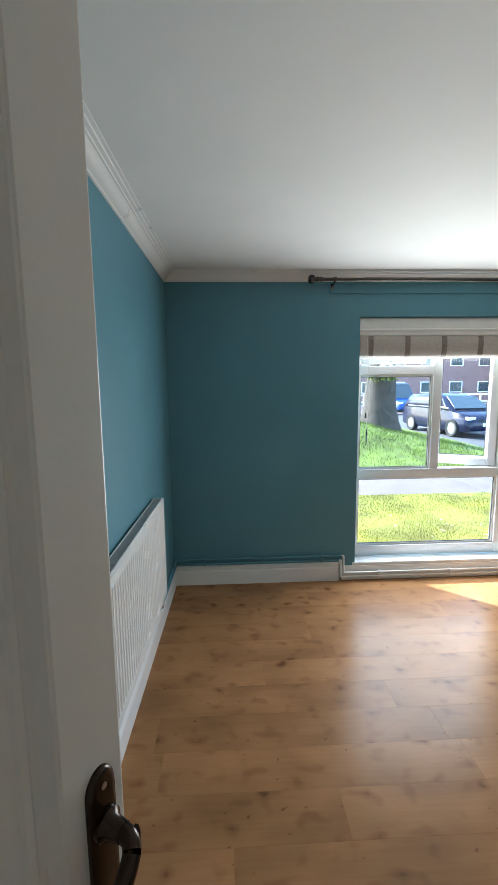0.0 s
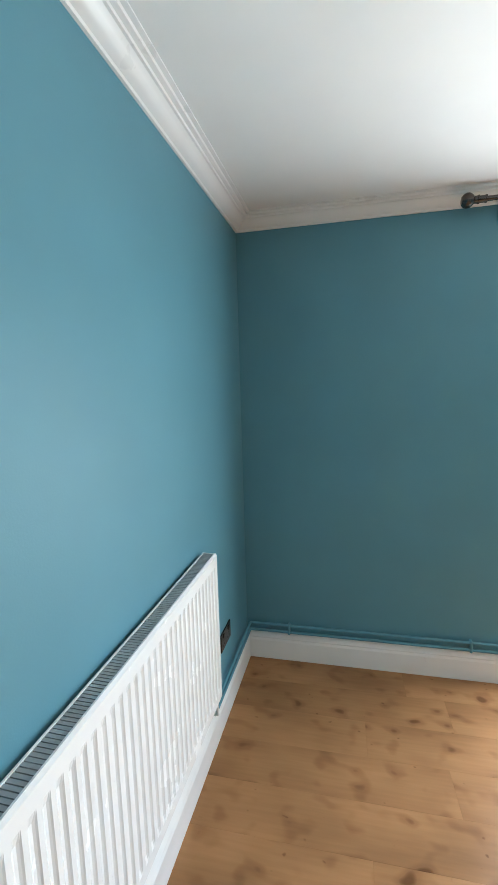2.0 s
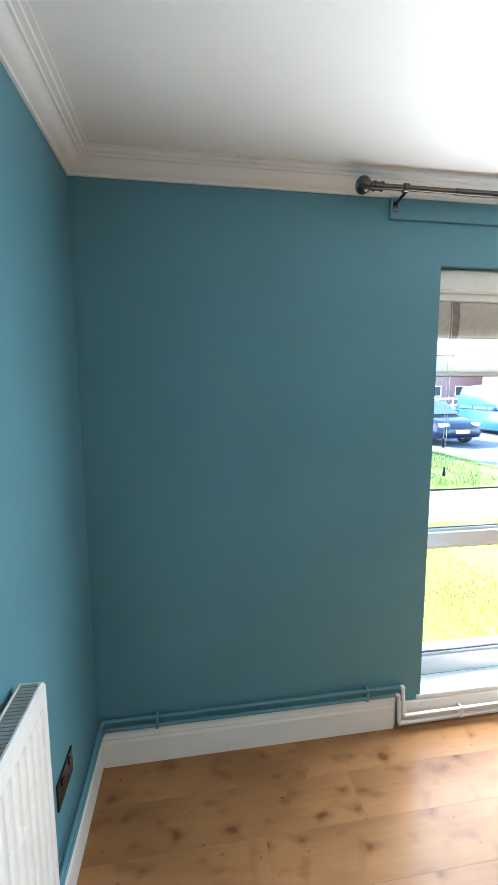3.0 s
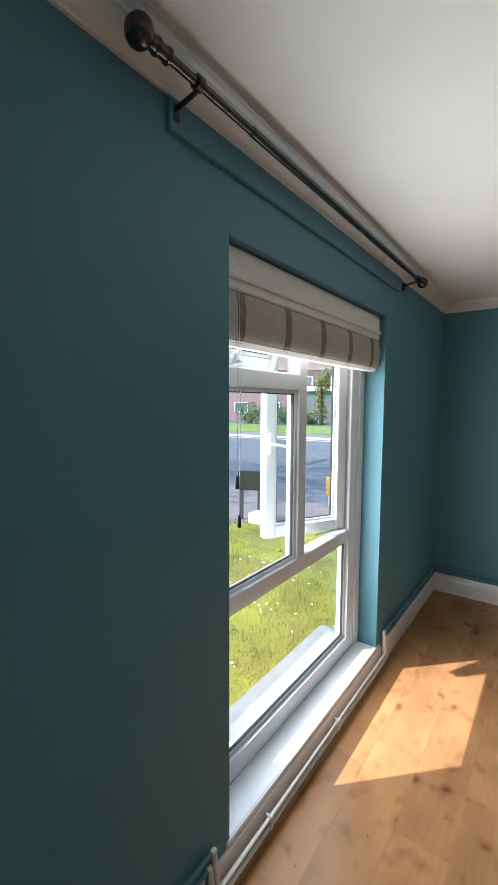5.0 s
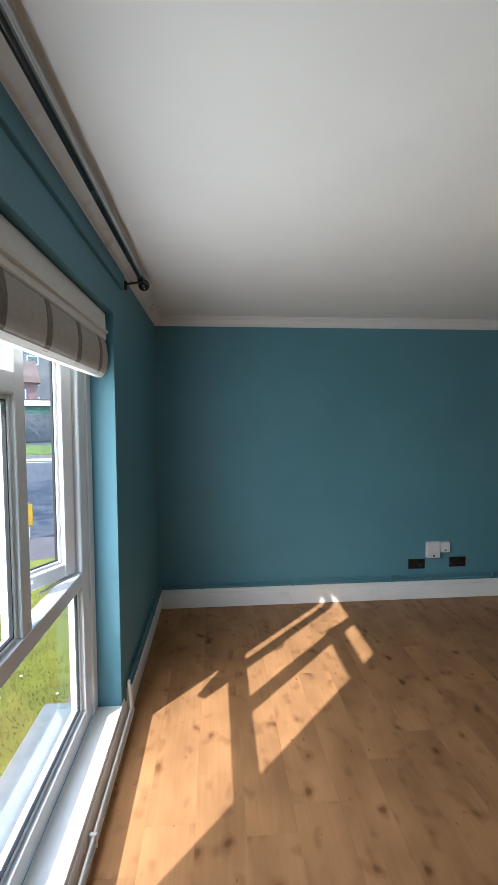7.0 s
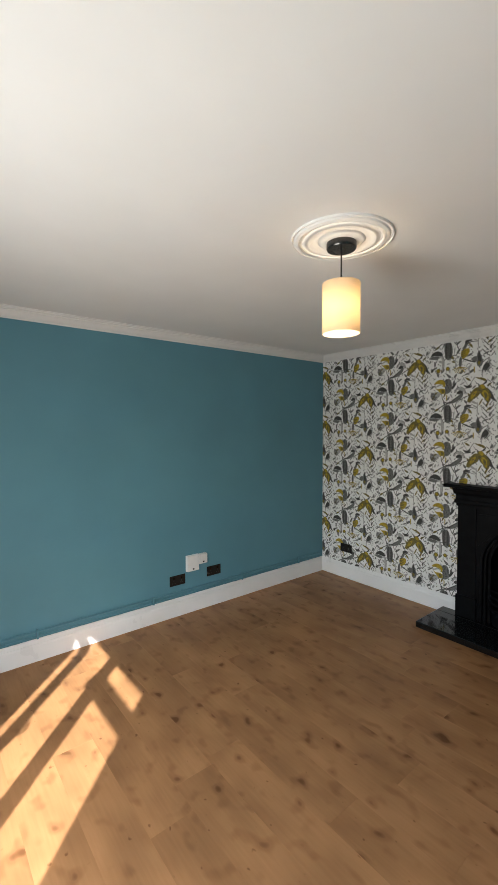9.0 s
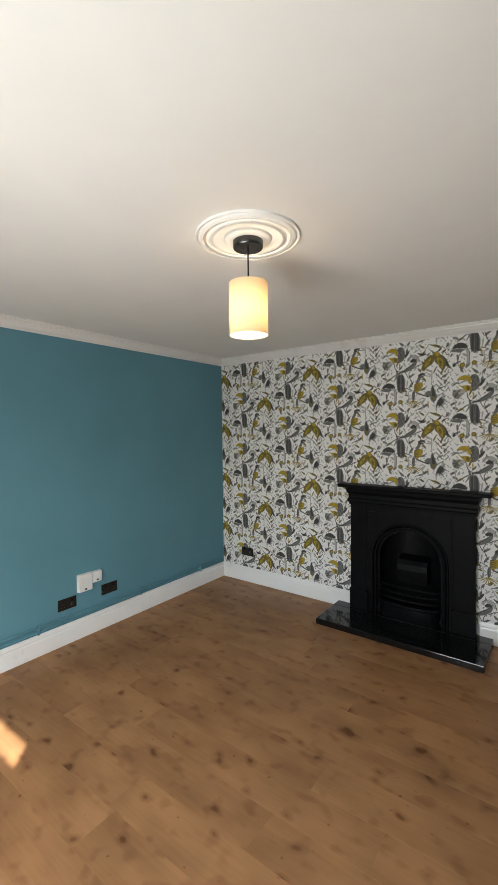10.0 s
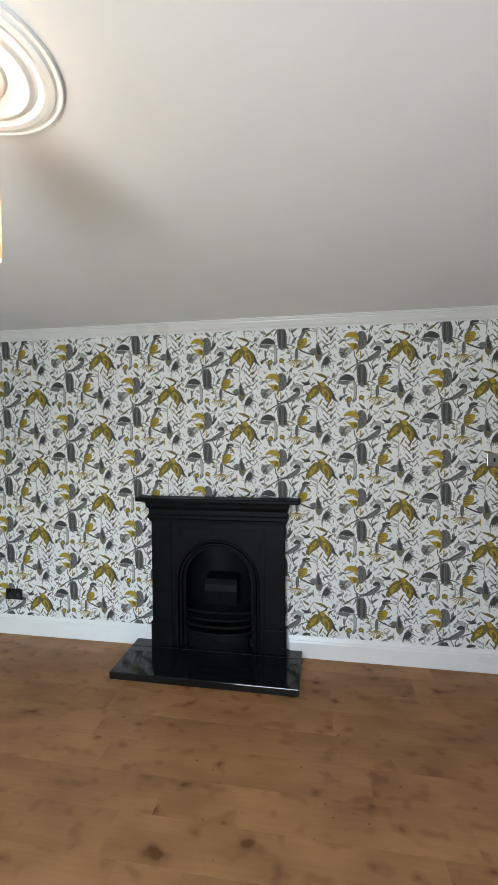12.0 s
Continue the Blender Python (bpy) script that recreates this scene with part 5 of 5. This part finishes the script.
def build_garage():
    g = empty("garage", Matrix.Translation((37.2, 14.4, GZ)) @ Matrix.Rotation(radians(-68), 4, "Z"))
    tagged(g, "green boarded garage with a white fascia across the road", "garage")
    part("wall", boxes((-5, 5, 0, 5, 0, 3.2)), GREEN_BOARD, g)
    part("fascia", boxes((-5.15, 5.15, -0.2, -0.04, 3.05, 3.5), bevel=0.02), UPVC, g, "white fascia board")
    part("flat_roof", boxes((-5.2, 5.2, -0.2, 5.2, 3.5, 3.62)), ROOF, g)
    for k in range(3):
        part("garage_door", boxes((-4.4 + 3.1 * k, -1.8 + 3.1 * k, -0.05, 0.0, 0.05, 2.4), bevel=0.01), RENDERED, g)
    i = empty("ivy", Matrix.Translation((34.6, 16.4, GZ + 0.1)))
    tagged(i, "ivy clad post in front of the green garage", "ivy")
    part("stem", tube([(0, 0, -0.2), (0.1, 0, 1.8), (0, 0.1, 3.6)], 0.12, 8), BARK, i)
    part("foliage", leaves((0, 0, 2.4), (0.75, 0.75, 2.5), 1800, 0.17, 21), LEAF, i, "yellow-green ivy leaves")
    for k, (x, y, s) in enumerate(((33.0, 19.2, 1.1), (31.5, 22.2, 1.3), (33.3, 17.6, 0.9))):
        hb = empty("shrub", Matrix.Translation((x, y, GZ + 0.12)))
        tagged(hb, "low dark green shrub on the verge", "shrub", "shrubs on the verge")
        part("foliage", leaves((0, 0, 0.62 * s), (1.25 * s, 1.25 * s, 0.85 * s), 1100, 0.16, 30 + k), HEDGE, hb)


build_garage()


def build_fence():
    f = empty("white_railing", Matrix.Translation((16, 30, GZ)))
    tagged(f, "white painted railing before the far houses", "railing")
    for k in range(14):
        part("post", boxes((-8 + 1.6 * k - 0.05, -8 + 1.6 * k + 0.05, -0.05, 0.05, 0, 1.1), bevel=0.01), UPVC, f)
    for z in (0.45, 1.0):
        part("rail", boxes((-8.1, 12.9, -0.03, 0.03, z - 0.06, z + 0.06), bevel=0.01), UPVC, f)


build_fence()


def build_sign():
    s = empty("street_nameplate", Matrix.Translation((5.55, 2.95, -0.205)) @ Matrix.Rotation(radians(-68), 4, "Z"))
    tagged(s, "low dark street nameplate on two posts at the lawn edge", "sign")
    for x in (-0.14, 0.14):
        part("post", boxes((x - 0.025, x + 0.025, -0.025, 0.025, -0.05, 0.74), bevel=0.004), GASKET, s)
    part("board", boxes((-0.19, 0.19, -0.045, -0.026, 0.46, 0.76), bevel=0.006), BLACK_PLASTIC, s)
    b = empty("concrete_block", Matrix.Translation((5.45, 2.72, -0.2)))
    tagged(b, "small pale concrete block beside the nameplate", "block")
    part("block", boxes((-0.12, 0.12, -0.12, 0.12, 0, 0.16), bevel=0.02, seg=2), KERB, b)
    h = empty("hydrant_marker", Matrix.Translation((7.15, 2.35, -0.212)) @ Matrix.Rotation(radians(-70), 4, "Z"))
    tagged(h, "yellow hydrant marker plate on a short post", "marker")
    part("post", boxes((-0.05, 0.05, -0.04, 0.04, 0, 0.34), bevel=0.008), KERB, h)
    part("plate", boxes((-0.09, 0.09, -0.055, -0.041, 0.20, 0.52), bevel=0.006), YELLOW, h)
    p = empty("marker_post", Matrix.Translation((3.7, 6.6, bank_z(3.7, 6.6))))
    tagged(p, "short dark marker post on the grass bank", "post")
    part("shaft", lathe([(0, 0.26), (0.018, 0.25), (0.022, 0.0), (0.022, -0.15), (0, -0.15)], 12), GASKET, p)


build_sign()


def build_grass():
    """Uneven blades and small flowers on the lawn and the bank."""
    rnd = random.Random(77)

    def blades(count, area, height, z_of, seed):
        verts, faces = [], []
        x0, x1, y0, y1 = area
        while len(faces) < count:
            x, y = rnd.uniform(x0, x1), rnd.uniform(y0, y1)
            if noise.noise((x * 1.3, y * 1.3, seed)) < rnd.uniform(-0.6, 0.25):
                continue
            z, h, a = z_of(x, y), height * rnd.uniform(0.5, 1.5), rnd.random() * math.tau
            w = 0.0012 + height * 0.075
            dx, dy = math.cos(a) * w, math.sin(a) * w
            lx, ly = rnd.uniform(-0.5, 0.5) * h, rnd.uniform(-0.5, 0.5) * h
            s = len(verts)
            verts += [(x - dx, y - dy, z), (x + dx, y + dy, z), (x + lx, y + ly, z + h)]
            faces.append((s, s + 1, s + 2))
        me = bpy.data.meshes.new("grass")
        me.from_pydata(verts, [], faces)
        return me

    me = blades(34000, (0.6, 5.4, 0.45, 3.27), 0.022, lambda x, y: -0.202, 1)
    me.materials.append(GRASS_DRY)
    tagged(new("grass", me), "short patchy lawn grass outside the window", "grass", kind="stuff")
    me = blades(22000, (-1.0, 7.0, 5.0, 11.0), 0.065, bank_z, 5)
    me.materials.append(GRASS)
    tagged(new("grass", me), "longer green grass on the bank", "grass", kind="stuff")
    for name, m, n, label in (("daisies", WHITE_PLASTIC, 60, "small white daisies scattered in the lawn"), ("dandelions", YELLOW, 9, "small yellow dandelions in the lawn")):
        bm = bmesh.new()
        for _ in range(n):
            x, y, r = rnd.gauss(3.6, 0.7), rnd.gauss(1.5, 0.45), rnd.uniform(0.007, 0.012) * (1.6 if n < 20 else 1)
            c = bm.verts.new((x, y, -0.176))
            ring = [bm.verts.new((x + r * math.cos(k * math.tau / 7), y + r * math.sin(k * math.tau / 7), -0.180)) for k in range(7)]
            for k in range(7):
                bm.faces.new((c, ring[k], ring[(k + 1) % 7]))
        tagged(part(name, bm, m), label, "flowers", kind="stuff")


build_grass()


# ---- floor planks ----
def build_floor():
    floor = structure(part("floor", boxes((-1.5, X1 + 0.1, -4.6, 0.015, -0.1, -0.012)), OAK), "warm oak laminate floor with dark knots", "floor")
    width, length = 0.192, 1.285
    y = 0.0
    rnd = random.Random(4)
    while y > Y1:
        x = -0.15 - rnd.random() * length
        y1 = max(Y1, y - width)
        while x < X1:
            xa, xb = max(x, -0.15), min(x + length, X1)
            if xb - xa > 0.02:
                bm = bmesh.new()
                c = 0.0004
                lo = [(xa, y1), (xb, y1), (xb, y), (xa, y)]
                hi = [(xa + c, y1 + c), (xb - c, y1 + c), (xb - c, y - c), (xa + c, y - c)]
                v0 = [bm.verts.new((p[0], p[1], -0.012)) for p in lo]
                v1 = [bm.verts.new((p[0], p[1], -0.0005)) for p in lo]
                v2 = [bm.verts.new((p[0], p[1], 0.0)) for p in hi]
                for a, b in ((v0, v1), (v1, v2)):
                    for i in range(4):
                        bm.faces.new((a[i], a[(i + 1) % 4], b[(i + 1) % 4], b[i]))
                bm.faces.new(v2)
                part("plank", bm, OAK, floor)
            x += length
        y -= width


build_floor()
